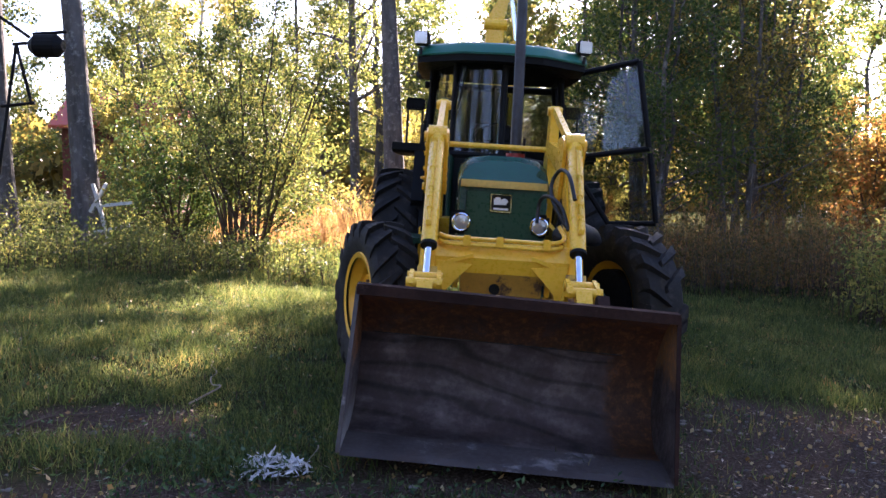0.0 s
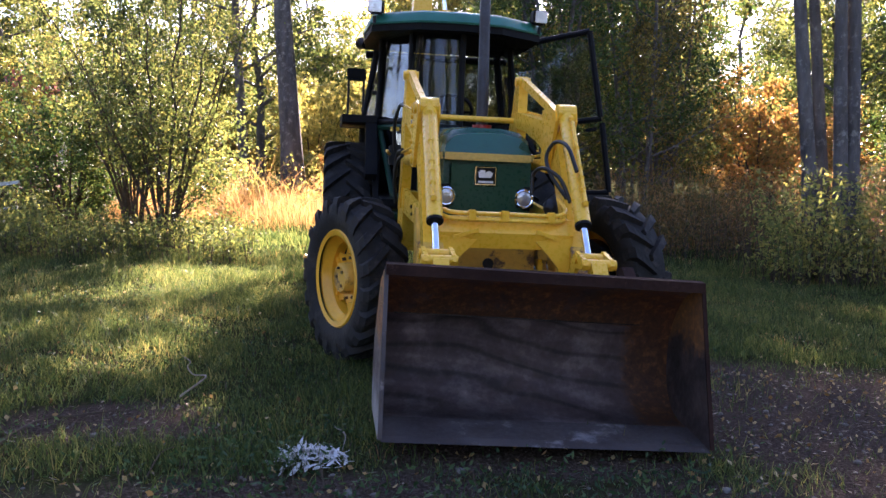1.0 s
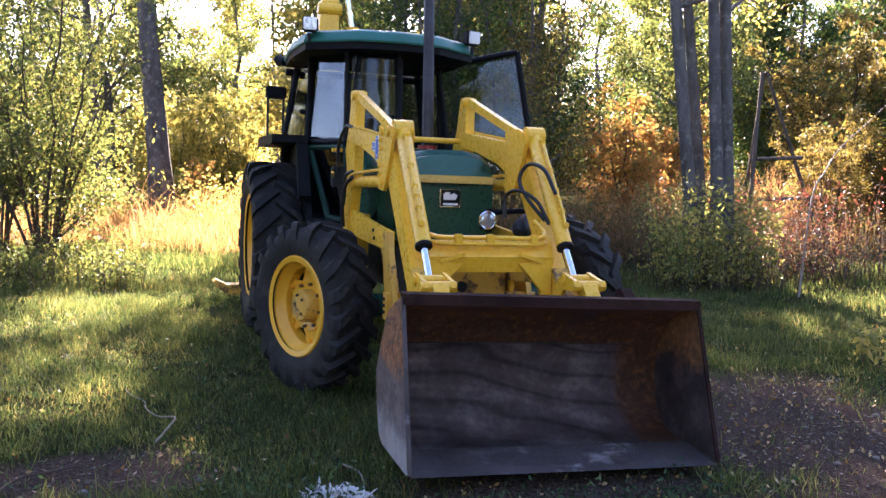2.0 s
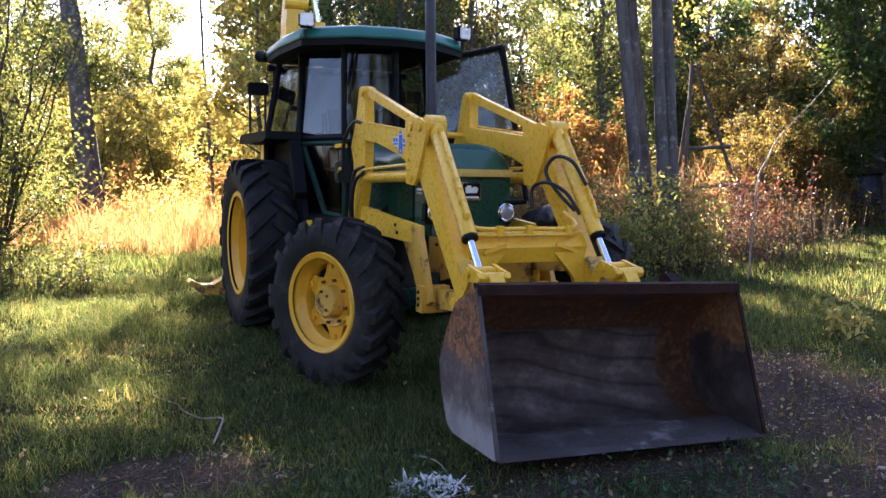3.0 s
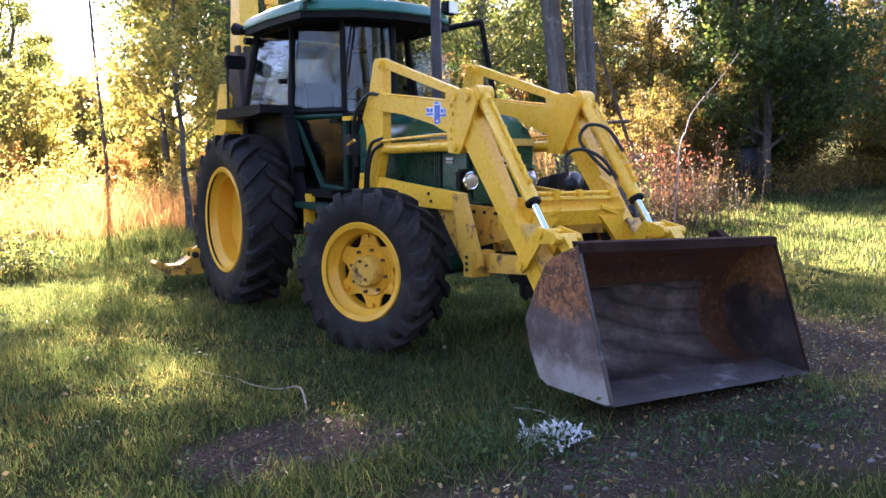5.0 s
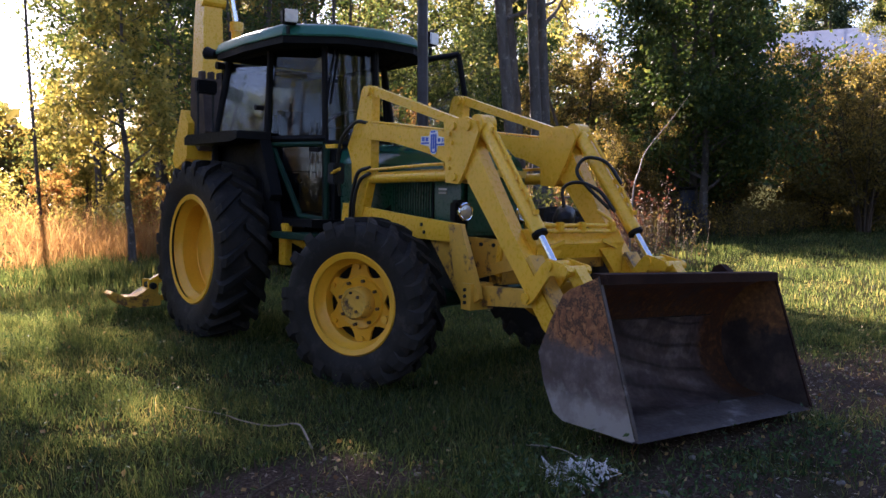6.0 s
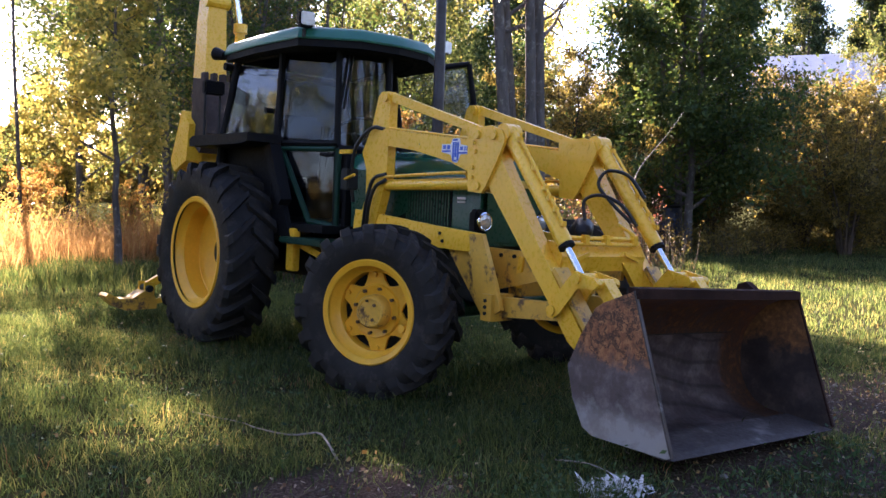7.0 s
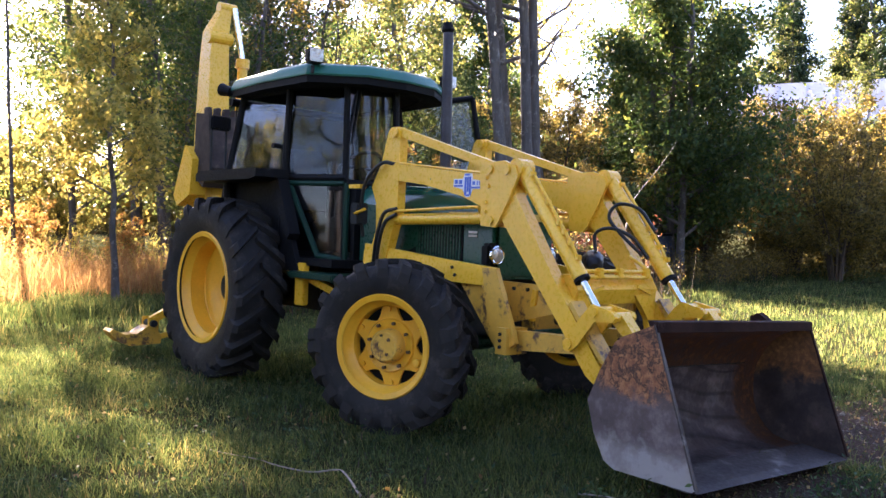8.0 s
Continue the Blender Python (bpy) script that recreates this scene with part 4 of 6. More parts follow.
# ---- front loader ----
for sx in (-1, 1):
    built = set(tractor.children)
    o, i_ = sx * 0.515, sx * 0.40
    post = [(0.69, 2.02), (0.66, 2.05), (0.58, 2.05), (0.55, 2.02), (0.555, 1.45), (0.70, 1.02), (0.92, 1.0), (0.80, 1.3), (0.81, 1.50), (0.87, 1.62), (0.76, 1.80)]
    part("loader_post", prism(B(), post, sx * 0.42, sx * 0.49), YELLOW, tractor, "yellow loader mast", bevel=0.008)
    part("mast_foot", prism(B(), [(0.55, 1.15), (0.95, 1.15), (1.0, 0.7), (0.6, 0.7)], sx * 0.36, sx * 0.48), YELLOW, tractor, bevel=0.008)
    up = [(0.66, 1.79), (-0.30, 1.68), (-0.45, 1.665), (-0.40, 1.45), (-0.15, 1.54), (0.25, 1.625), (0.66, 1.675)]
    arm = part("upper_arm", prism(B(), up, i_ + sx * 0.01, o - sx * 0.012), YELLOW, tractor, "yellow box-section loader arm", bevel=0.01)
    kn = [(-0.33, 1.745), (-0.55, 1.757), (-0.645, 1.725), (-0.675, 1.665), (-0.61, 1.53), (-0.52, 1.38), (-0.485, 1.34), (-0.36, 1.35)]
    part("knee_plate", prism(B(), kn, o - sx * 0.01, o + sx * 0.012), YELLOW, tractor, "yellow knee gusset plate", bevel=0.005)
    part("knee_plate", prism(B(), kn, i_ - sx * 0.012, i_ + sx * 0.01), YELLOW, tractor, bevel=0.005)
    low = [(-0.50, 1.42), (-0.53, 1.66), (-0.60, 1.60), (-0.965, 1.065), (-1.34, 0.58), (-1.425, 0.50), (-1.36, 0.44), (-1.24, 0.52), (-1.10, 0.70)]
    part("lower_arm", prism(B(), low, i_ + sx * 0.015, o - sx * 0.008), YELLOW, tractor, "yellow lower loader arm", bevel=0.01)
    part("arm_edge_strip", prism(B(), [(-1.12, 0.93), (-1.31, 0.69), (-1.385, 0.60), (-1.35, 0.60), (-1.10, 0.91)], i_, o), YELLOW_WORN, tractor)
    for y, z, r in ((-0.575, 1.70, 0.034), (-0.45, 1.385, 0.026), (-0.40, 1.655, 0.014), (-0.42, 1.60, 0.014), (-0.40, 1.50, 0.014), (-0.40, 1.44, 0.012), (-0.43, 1.705, 0.028)):
        part("pin", tube(B(), [(o - sx * 0.13, y, z), (o + sx * 0.028, y, z)], r, 12), YELLOW, tractor)
    part("top_link", prism(B(), [(0.63, 2.035), (0.55, 2.04), (-0.40, 1.76), (-0.45, 1.74), (-0.43, 1.70), (-0.38, 1.71), (0.57, 1.98)], sx * 0.437, sx * 0.477), YELLOW, tractor, "yellow levelling bar", bevel=0.006)
    part("pin", tube(B(), [(sx * 0.40, 0.60, 2.01), (sx * 0.51, 0.60, 2.01)], 0.035, 12), YELLOW, tractor)
    # lift cylinder
    lc = part("lift_cylinder", tube(B(), [(sx * 0.455, 0.62, 1.385), (sx * 0.455, -0.36, 1.40)], 0.04, 18), YELLOW, tractor, "yellow hydraulic lift cylinder", smooth=True)
    part("gland", tube(B(), [(sx * 0.455, -0.34, 1.40), (sx * 0.455, -0.375, 1.40)], 0.044, 16), BLACK, lc)
    part("rod", tube(B(), [(sx * 0.455, -0.36, 1.40), (sx * 0.455, -0.46, 1.39)], 0.022, 14), CHROME, lc, "chrome piston rod", smooth=True)
    part("oil_pipe", tube(B(), bend([(sx * 0.50, 0.58, 1.44), (sx * 0.50, 0.2, 1.455), (sx * 0.50, -0.26, 1.47), (sx * 0.49, -0.30, 1.46), (sx * 0.47, -0.30, 1.42)], 5), 0.011, 8), YELLOW, lc, smooth=True)
    # tilt cylinder
    g0, g1 = Vector((sx * 0.457, -0.65, 1.70)), Vector((sx * 0.457, -1.145, 1.06))
    tc = part("tilt_cylinder", tube(B(), [g0 + Vector((0, 0.01, 0.02)), g0, g1], [0.03, 0.047, 0.047], 18), YELLOW, tractor, "yellow hydraulic tilt cylinder", smooth=True)
    dg = (g1 - g0).normalized()
    part("gland", tube(B(), [g1 - dg * 0.003, g1 + dg * 0.016], 0.049, 16), BLACK, tc, "black gland ring")
    part("rod", tube(B(), [g1, g1 + dg * 0.26], 0.021, 14), CHROME, tc, "chrome piston rod", smooth=True)
    part("cylinder_eye", tube(B(), [(sx * 0.40, -0.638, 1.71), (sx * 0.515, -0.638, 1.71)], 0.058, 16), YELLOW, tc)
    ax = Vector((0, dg.z, -dg.y)) * 0.062 + Vector((sx * 0.012, 0, 0))
    part("oil_pipe", tube(B(), [g0 + dg * 0.10 + ax, g0 + dg * 0.62 + ax, g0 + dg * 0.7 + ax * 0.8], 0.011, 8), YELLOW, tc, smooth=True)
    for s_ in (0.08, 0.3, 0.45, 0.52, 0.6, 0.7):
        part("pipe_clamp", box(B(), g0 + dg * s_ + ax * 0.9, (0.034, 0.032, 0.03), (0, 0, 0)), YELLOW, tc, bevel=0.004)
    # boomerang link and bucket link
    lk = [(-1.10, 0.68), (-1.13, 0.735), (-1.25, 0.88), (-1.30, 0.925), (-1.40, 0.905), (-1.455, 0.895), (-1.475, 0.865), (-1.455, 0.835), (-1.38, 0.835), (-1.32, 0.83), (-1.20, 0.68), (-1.15, 0.645), (-1.11, 0.65)]
    for x in (0.535, 0.385):
        part("tilt_link", prism(B(), lk, sx * (x - 0.011), sx * (x + 0.011)), YELLOW, tractor, "yellow cranked tilt link", bevel=0.006)
    for y, z in ((-1.14, 0.69), (-1.315, 0.885), (-1.44, 0.865)):
        part("pin", tube(B(), [(sx * 0.365, y, z), (sx * 0.56, y, z)], 0.03, 14), YELLOW, tractor, smooth=True)
    part("bucket_link", prism(B(), [(-1.41, 0.89), (-1.47, 0.88), (-1.60, 0.73), (-1.555, 0.70), (-1.41, 0.83)], sx * 0.415, sx * 0.50), YELLOW, tractor, bevel=0.008)
    # side frame and bracket by the hood
    sf = [(0.95, 1.20), (0.08, 1.125), (-0.46, 1.085), (-0.47, 0.965), (0.2, 0.98), (0.95, 1.0)]
    part("side_frame", prism(B(), sf, sx * 0.44, sx * 0.475), YELLOW, tractor, "yellow loader side frame", bevel=0.006)
    bk = [(-0.35, 1.082), (-0.475, 1.082), (-0.62, 0.76), (-0.67, 0.63), (-0.56, 0.56), (-0.42, 0.75)]
    part("frame_bracket", prism(B(), bk, sx * 0.455, sx * 0.49), YELLOW_WORN, tractor, "chipped yellow frame bracket", bevel=0.006)
    part("frame_rib", prism(B(), [(-0.10, 0.97), (-0.30, 0.97), (-0.56, 0.58), (-0.46, 0.56)], sx * 0.40, sx * 0.44), YELLOW_WORN, tractor, bevel=0.006)
    ch = [(-0.55, 0.70), (-1.08, 0.715), (-1.08, 0.615), (-0.55, 0.575)]
    part("front_channel", prism(B(), ch, sx * 0.34, sx * 0.42), YELLOW_WORN, tractor, "rust-chipped yellow front channel", bevel=0.006)
    part("channel_end", prism(B(), [(-0.53, 0.72), (-0.62, 0.72), (-0.62, 0.555), (-0.53, 0.555)], sx * 0.33, sx * 0.52), YELLOW_WORN, tractor, bevel=0.006)
    for k, (y, z) in enumerate(((-0.05, 1.07), (-0.38, 1.05), (-0.40, 1.0), (-0.08, 1.02), (-0.57, 0.68), (-0.57, 0.64), (-0.57, 0.60))):
        part("bolt", tube(B(), [(sx * 0.47, y, z), (sx * (0.485 if k < 4 else 0.53), y, z)], 0.012, 6), DARK, tractor)
    # hoses at mast and knee
    part("hose", tube(B(), bend([(sx * 0.49, 0.60, 1.78), (sx * 0.52, 0.72, 1.79), (sx * 0.54, 0.88, 1.66), (sx * 0.53, 0.94, 1.45), (sx * 0.50, 0.95, 1.25)]), 0.014, 8), HOSE, tractor, "black hydraulic hose", smooth=True)
    part("hose", tube(B(), bend([(sx * 0.50, 0.55, 1.46), (sx * 0.53, 0.66, 1.42), (sx * 0.54, 0.72, 1.25), (sx * 0.52, 0.78, 1.05)]), 0.014, 8), HOSE, tractor, smooth=True)
    part("hose", tube(B(), bend([(sx * 0.50, 0.55, 1.42), (sx * 0.53, 0.64, 1.36), (sx * 0.54, 0.69, 1.22), (sx * 0.52, 0.74, 1.05)]), 0.014, 8), HOSE, tractor, smooth=True)
    part("arm_pipe", tube(B(), [(sx * 0.495, 0.55, 1.787), (sx * 0.495, 0.4, 1.77), (sx * 0.495, -0.32, 1.688)], 0.009, 6), YELLOW, tractor)
    if sx > 0:
        for ob in set(tractor.children) - built:
            ob.location.x -= 0.06  # the far side of the loader sits closer in

# loops of hose on the far arm
part("hose_loop", tube(B(), bend([(0.34, -0.98, 1.2), (0.27, -0.86, 1.33), (0.26, -0.76, 1.44), (0.3, -0.8, 1.53), (0.34, -0.94, 1.5), (0.37, -1.05, 1.36)]), 0.012, 10), HOSE, tractor, "black hydraulic hose loop", smooth=True)
part("hose_loop", tube(B(), bend([(0.19, -0.72, 1.2), (0.2, -0.7, 1.33), (0.24, -0.8, 1.37), (0.31, -0.92, 1.31), (0.35, -1.02, 1.18)]), 0.012, 10), HOSE, tractor, smooth=True)

# cross beam between the lower arms
cb = [(-0.90, 0.99), (-0.93, 1.075), (-1.04, 1.075), (-1.09, 0.99), (-1.06, 0.90), (-0.95, 0.90)]
part("cross_beam", prism(B(), cb, -0.42, 0.36), YELLOW, tractor, "yellow cross beam between the loader arms", bevel=0.008)
for sx in (-1, 1):
    bm = B()
    out_ = [(0.41, 0.97), (0.20, 0.95), (0.27, 0.88), (0.34, 0.80), (0.37, 0.70), (0.41, 0.68)]
    va = [bm.verts.new((sx * x, -1.085, z)) for x, z in out_]
    vb = [bm.verts.new((sx * x, -1.045, z)) for x, z in out_]
    bm.faces.new(va)
    bm.faces.new(vb[::-1])
    for j in range(len(out_)):
        bm.faces.new((va[j], vb[j], vb[(j + 1) % len(out_)], va[(j + 1) % len(out_)]))
    part("beam_gusset", bm, YELLOW, tractor, bevel=0.004).location.x = -0.06 if sx > 0 else 0.0
    part("beam_rib", box(B(), (sx * 0.27 - (0.06 if sx > 0 else 0.0), -1.10, 0.985), (0.15, 0.012, 0.02), (0, sx * 18, 0)), YELLOW, tractor)
pp = bend([(-0.40, -1.04, 1.115), (-0.32, -1.08, 1.10), (0.0, -1.09, 1.10), (0.25, -1.08, 1.10), (0.33, -1.0, 1.13), (0.31, -0.90, 1.19)])
part("beam_pipe", tube(B(), pp, 0.013, 8), YELLOW, tractor, smooth=True)
part("beam_pipe", tube(B(), [(p.x, p.y - 0.015, p.z - 0.035) for p in pp[:-8]], 0.012, 8), YELLOW, tractor, smooth=True)
for x in (-0.24, -0.05, 0.22):
    part("pipe_clamp", box(B(), (x, -1.10, 1.09), (0.045, 0.04, 0.06)), YELLOW, tractor, bevel=0.005)
part("mast_cross_bar", tube(B(), [(-0.44, 0.66, 1.72), (0.38, 0.66, 1.72)], 0.022, 12), YELLOW, tractor, "yellow bar joining the masts", smooth=True)
part("valve_block", box(B(), (-0.52, 0.98, 1.42), (0.10, 0.10, 0.16)), DARK, tractor, bevel=0.01)
part("valve_lever", tube(B(), [(-0.56, 0.98, 1.42), (-0.60, 0.80, 1.45)], 0.012, 6), YELLOW, tractor)
part("mast_tab", box(B(), (-0.53, 1.0, 1.625), (0.06, 0.14, 0.03)), YELLOW, tractor)
part("folded_cover", tube(B(), bend([(0.33, -0.60, 1.10), (0.42, -0.52, 1.15), (0.55, -0.38, 1.13), (0.66, -0.2, 1.08)]), [0.03, 0.05, 0.06, 0.06, 0.06, 0.065, 0.07, 0.07, 0.07, 0.075, 0.075, 0.07, 0.07, 0.07, 0.065, 0.06, 0.05, 0.04, 0.03], 12), TARP, tractor, "dark folded rubber cover", smooth=True)

# decal on the loader arm
dec = part("decal", prism(B(), [(-0.29, 1.590), (-0.235, 1.590), (-0.215, 1.545), (-0.185, 1.545), (-0.165, 1.590), (-0.10, 1.605), (-0.10, 1.650), (-0.165, 1.650), (-0.175, 1.680), (-0.225, 1.680), (-0.235, 1.645), (-0.29, 1.635)], -0.5055, -0.5035), WHITE, tractor, "blue and white maker's decal on the arm")
dec.scale = (1.0, 1.4, 1.15)
dec.location = (0.0, 0.195 * 0.4, -1.615 * 0.15)
for y0, y1, z0, z1 in ((-0.285, -0.225, 1.593, 1.603), (-0.165, -0.105, 1.605, 1.615), (-0.212, -0.178, 1.667, 1.677), (-0.222, -0.210, 1.555, 1.660), (-0.190, -0.178, 1.555, 1.660), (-0.206, -0.194, 1.575, 1.660), (-0.212, -0.188, 1.550, 1.560),
                       (-0.283, -0.276, 1.610, 1.633), (-0.268, -0.261, 1.610, 1.633), (-0.25, -0.232, 1.613, 1.633), (-0.16, -0.14, 1.620, 1.643), (-0.13, -0.11, 1.622, 1.645)):
    part("decal_bar", box(B(), (-0.5065, (y0 + y1) / 2, (z0 + z1) / 2), (0.002, y1 - y0, z1 - z0)), BLUE, dec)


# ---- bucket ----
bucket = new("bucket")
bucket.parent = tractor
tagged(bucket, "wide rusty steel loader bucket resting on the ground")
bucket.matrix_basis = pose(-0.01, 0, 0, 0, 1.9, 0)
BW = 0.78
inner = bend([(-1.865, 0.834, 0), (-1.70, 0.762, 0), (-1.585, 0.62, 0), (-1.545, 0.46, 0), (-1.58, 0.28, 0), (-1.70, 0.155, 0), (-1.90, 0.122, 0)], 3)
bm = B()
NX = 24
rows_ = []
for p in inner:
    y, z = p.x, p.y
    rows_.append([bm.verts.new((-BW + 2 * BW * k / NX, y + 0.006 * noise.noise((k * 0.35, z * 6, 1)), z + 0.004 * noise.noise((k * 0.3, y * 5, 7)))) for k in range(NX + 1)])
for r0, r1 in zip(rows_, rows_[1:]):
    for k in range(NX):
        bm.faces.new((r0[k], r0[k + 1], r1[k + 1], r1[k]))
bmesh.ops.solidify(bm, geom=bm.faces[:], thickness=-0.014)
part("bucket_shell", bm, BUCKET_IN, bucket, "scuffed brown steel shell with rust towards the top", smooth=True)
side = [(-1.876, 0.852), (-1.70, 0.778), (-1.65, 0.745), (-1.568, 0.60), (-1.497, 0.43), (-1.545, 0.275), (-1.622, 0.14), (-1.69, 0.108), (-1.95, 0.103), (-2.135, 0.10), (-2.157, 0.118)]
for sx in (-1, 1):
    part("bucket_side", prism(B(), side, sx * BW, sx * (BW + 0.016)), BUCKET_SIDE if sx < 0 else BUCKET_FAR, bucket, "steel side plate, orange rust above; near one pale scraped below, far one dark", bevel=0.003)
    # leading edge: scraped steel on the near side, dark brown on the far side
    part("side_edge", prism(B(), [(-1.883, 0.855), (-1.875, 0.855), (-2.148, 0.12), (-2.163, 0.108)], sx * (BW - 0.002), sx * (BW + 0.018)), BARE_EDGE if sx < 0 else BUCKET_EDGE, bucket, "leading edge, worn bare steel near and dark brown far")
bm = prism(B(), [(-1.835, 0.872), (-1.897, 0.868), (-1.902, 0.818), (-1.86, 0.816)], -BW - 0.012, BW + 0.012)
part("top_rail", bm, BUCKET_EDGE, bucket, "dark square rail along the top edge", bevel=0.006)
bm = prism(B(), [(-1.88, 0.134), (-2.10, 0.110), (-2.16, 0.096), (-2.10, 0.088), (-1.88, 0.104)], -BW, BW)
part("cutting_edge", bm, BARE_EDGE, bucket, "worn cutting edge with scraped bare metal")
part("wear_plate_lip", box(B(), (-0.06, -1.586, 0.588), (1.30, 0.006, 0.005), (-12, 0, 0)), DARK, bucket, "raised edge of the welded wear plate")
for sx in (-1, 1):
    for d_ in (-0.06, 0.06):
        part("bucket_ear", prism(B(), [(-1.46, 0.74), (-1.60, 0.74), (-1.56, 0.60), (-1.52, 0.46), (-1.55, 0.30), (-1.45, 0.34), (-1.38, 0.45)], sx * 0.457 + d_ - 0.008, sx * 0.457 + d_ + 0.008), BUCKET_EDGE, bucket)
part("lifting_hook", prism(B(), [(-1.82, 0.868), (-1.76, 0.91), (-1.71, 0.89), (-1.70, 0.82), (-1.8, 0.82)], 0.40, 0.46), BUCKET_EDGE, bucket)

# ---- backhoe behind the cab ----
bh = new("backhoe")
bh.parent = tractor
tagged(bh, "folded yellow backhoe with upright boom")
bm = B()
secs = []
for y, z, hx, hy, cx in ((4.4, 0.8, 0.13, 0.14, 0.0), (4.55, 1.7, 0.14, 0.16, 0.0), (4.6, 2.5, 0.125, 0.15, 0.02), (4.6, 3.15, 0.11, 0.13, 0.02), (4.6, 3.45, 0.10, 0.12, 0.03), (4.6, 3.76, 0.05, 0.06, 0.14)):
    secs.append([bm.verts.new((cx + sx * hx, y + sy * hy, z)) for sx, sy in ((-1, -1), (1, -1), (1, 1), (-1, 1))])
for r0, r1 in zip(secs, secs[1:]):
    for j in range(4):
        bm.faces.new((r0[j], r0[(j + 1) % 4], r1[(j + 1) % 4], r1[j]))
bm.faces.new(secs[0][::-1])
bm.faces.new(secs[-1])
part("boom", bm, YELLOW, bh, "yellow upright backhoe boom", bevel=0.012)
part("boom_boss", tube(B(), [(-0.11, 4.5, 3.36), (0.16, 4.5, 3.36)], 0.07, 14), YELLOW, bh)
part("boom_boss", tube(B(), [(0.04, 4.58, 3.72), (0.24, 4.58, 3.72)], 0.06, 14), YELLOW, bh)
part("dipper", prism(B(), [(4.3, 2.0), (4.5, 2.15), (4.75, 1.62), (4.65, 1.5), (4.35, 1.62)], -0.33, -0.15), YELLOW, bh, "yellow dipper side", bevel=0.012)
bm = prism(B(), [(4.1, 2.46), (4.4, 2.5), (4.42, 1.85), (4.2, 1.7), (4.02, 1.9)], -0.26, 0.22)
part("backhoe_bucket", bm, BROWN_STEEL, bh, "dark brown steel digging bucket", bevel=0.015)
for k in range(5):
    part("bucket_tooth", box(B(), (-0.22 + k * 0.1, 4.2, 2.5), (0.05, 0.10, 0.09)), BROWN_STEEL, bh, bevel=0.008)
rc = part("boom_ram", tube(B(), [(0.26, 4.45, 2.0), (0.29, 4.45, 3.1)], 0.055, 16), YELLOW, bh, "yellow boom ram", smooth=True)
part("ram_collar", tube(B(), [(0.288, 4.45, 3.06), (0.29, 4.45, 3.16)], 0.075, 16), YELLOW, rc)
part("rod", tube(B(), [(0.29, 4.45, 3.1), (0.19, 4.5, 3.72)], 0.032, 14), CHROME, rc, "chrome piston rod", smooth=True)
part("backhoe_frame", box(B(), (0, 3.75, 0.75), (1.0, 0.9, 0.45)), DARK, bh, bevel=0.02)
st = new("stabiliser")
st.parent = tractor
tagged(st, "yellow stabiliser leg lowered to the grass")
part("leg", tube(B(), [(-0.30, 3.75, 0.68), (-0.62, 3.93, 0.47), (-0.84, 4.0, 0.335)], [0.062, 0.058, 0.05], 4), YELLOW, st, "square yellow leg", bevel=0.006)
part("leg_bar", tube(B(), [(-0.30, 3.72, 0.30), (-0.6, 3.9, 0.22), (-0.80, 4.0, 0.16)], 0.036, 4), YELLOW, st, bevel=0.005)
for y_ in (3.925, 4.075):
    part("knuckle_plate", prism(B(), [(y_ - 0.012, 0.14), (y_ + 0.012, 0.14), (y_ + 0.012, 0.37), (y_ - 0.012, 0.37)], -0.90, -0.80), YELLOW, st, bevel=0.004)
bm = B()
pts_ = [(-1.28, 0.245), (-1.25, 0.20), (-1.17, 0.135), (-1.08, 0.10), (-0.78, 0.11), (-0.77, 0.17), (-0.82, 0.27), (-0.90, 0.29), (-1.02, 0.215), (-1.14, 0.215), (-1.25, 0.27)]
va = [bm.verts.new((x, 3.90, z)) for x, z in pts_]
vb = [bm.verts.new((x, 4.10, z)) for x, z in pts_]
bm.faces.new(va)
bm.faces.new(vb[::-1])
for j in range(len(pts_)):
    bm.faces.new((va[j], vb[j], vb[(j + 1) % len(pts_)], va[(j + 1) % len(pts_)]))
part("foot", bm, YELLOW_WORN, st, "upturned worn yellow foot plate", bevel=0.008)
part("pin", tube(B(), [(-0.86, 3.87, 0.31), (-0.86, 4.13, 0.31)], 0.035, 12), DARK, st)


# ---- plants ----
rng = np.random.default_rng(11)


def leaves_mesh(pts, size, seed, droop=0.3, wide=0.5):
    """Small folded leaves at points: two triangles each along a midrib."""
    r = np.random.default_rng(seed)
    n = len(pts)
    d = r.normal(size=(n, 3))
    d[:, 2] -= droop
    d /= np.linalg.norm(d, axis=1, keepdims=True)
    s = np.cross(d, r.normal(size=(n, 3)))
    s /= np.linalg.norm(s, axis=1, keepdims=True)
    up = np.cross(d, s)
    L = size * r.uniform(0.6, 1.4, (n, 1))
    a = pts
    b = pts + d * L * 0.5 + s * L * wide * 0.5 + up * L * 0.08
    c = pts + d * L
    e = pts + d * L * 0.5 - s * L * wide * 0.5 + up * L * 0.08
    co = np.stack([a, b, c, e], axis=1).reshape(-1, 3)
    base = np.arange(n)[:, None] * 4
    tri = np.concatenate([base + np.array([[0, 1, 2]]), base + np.array([[0, 2, 3]])], axis=1).reshape(-1, 3)
    return co, tri


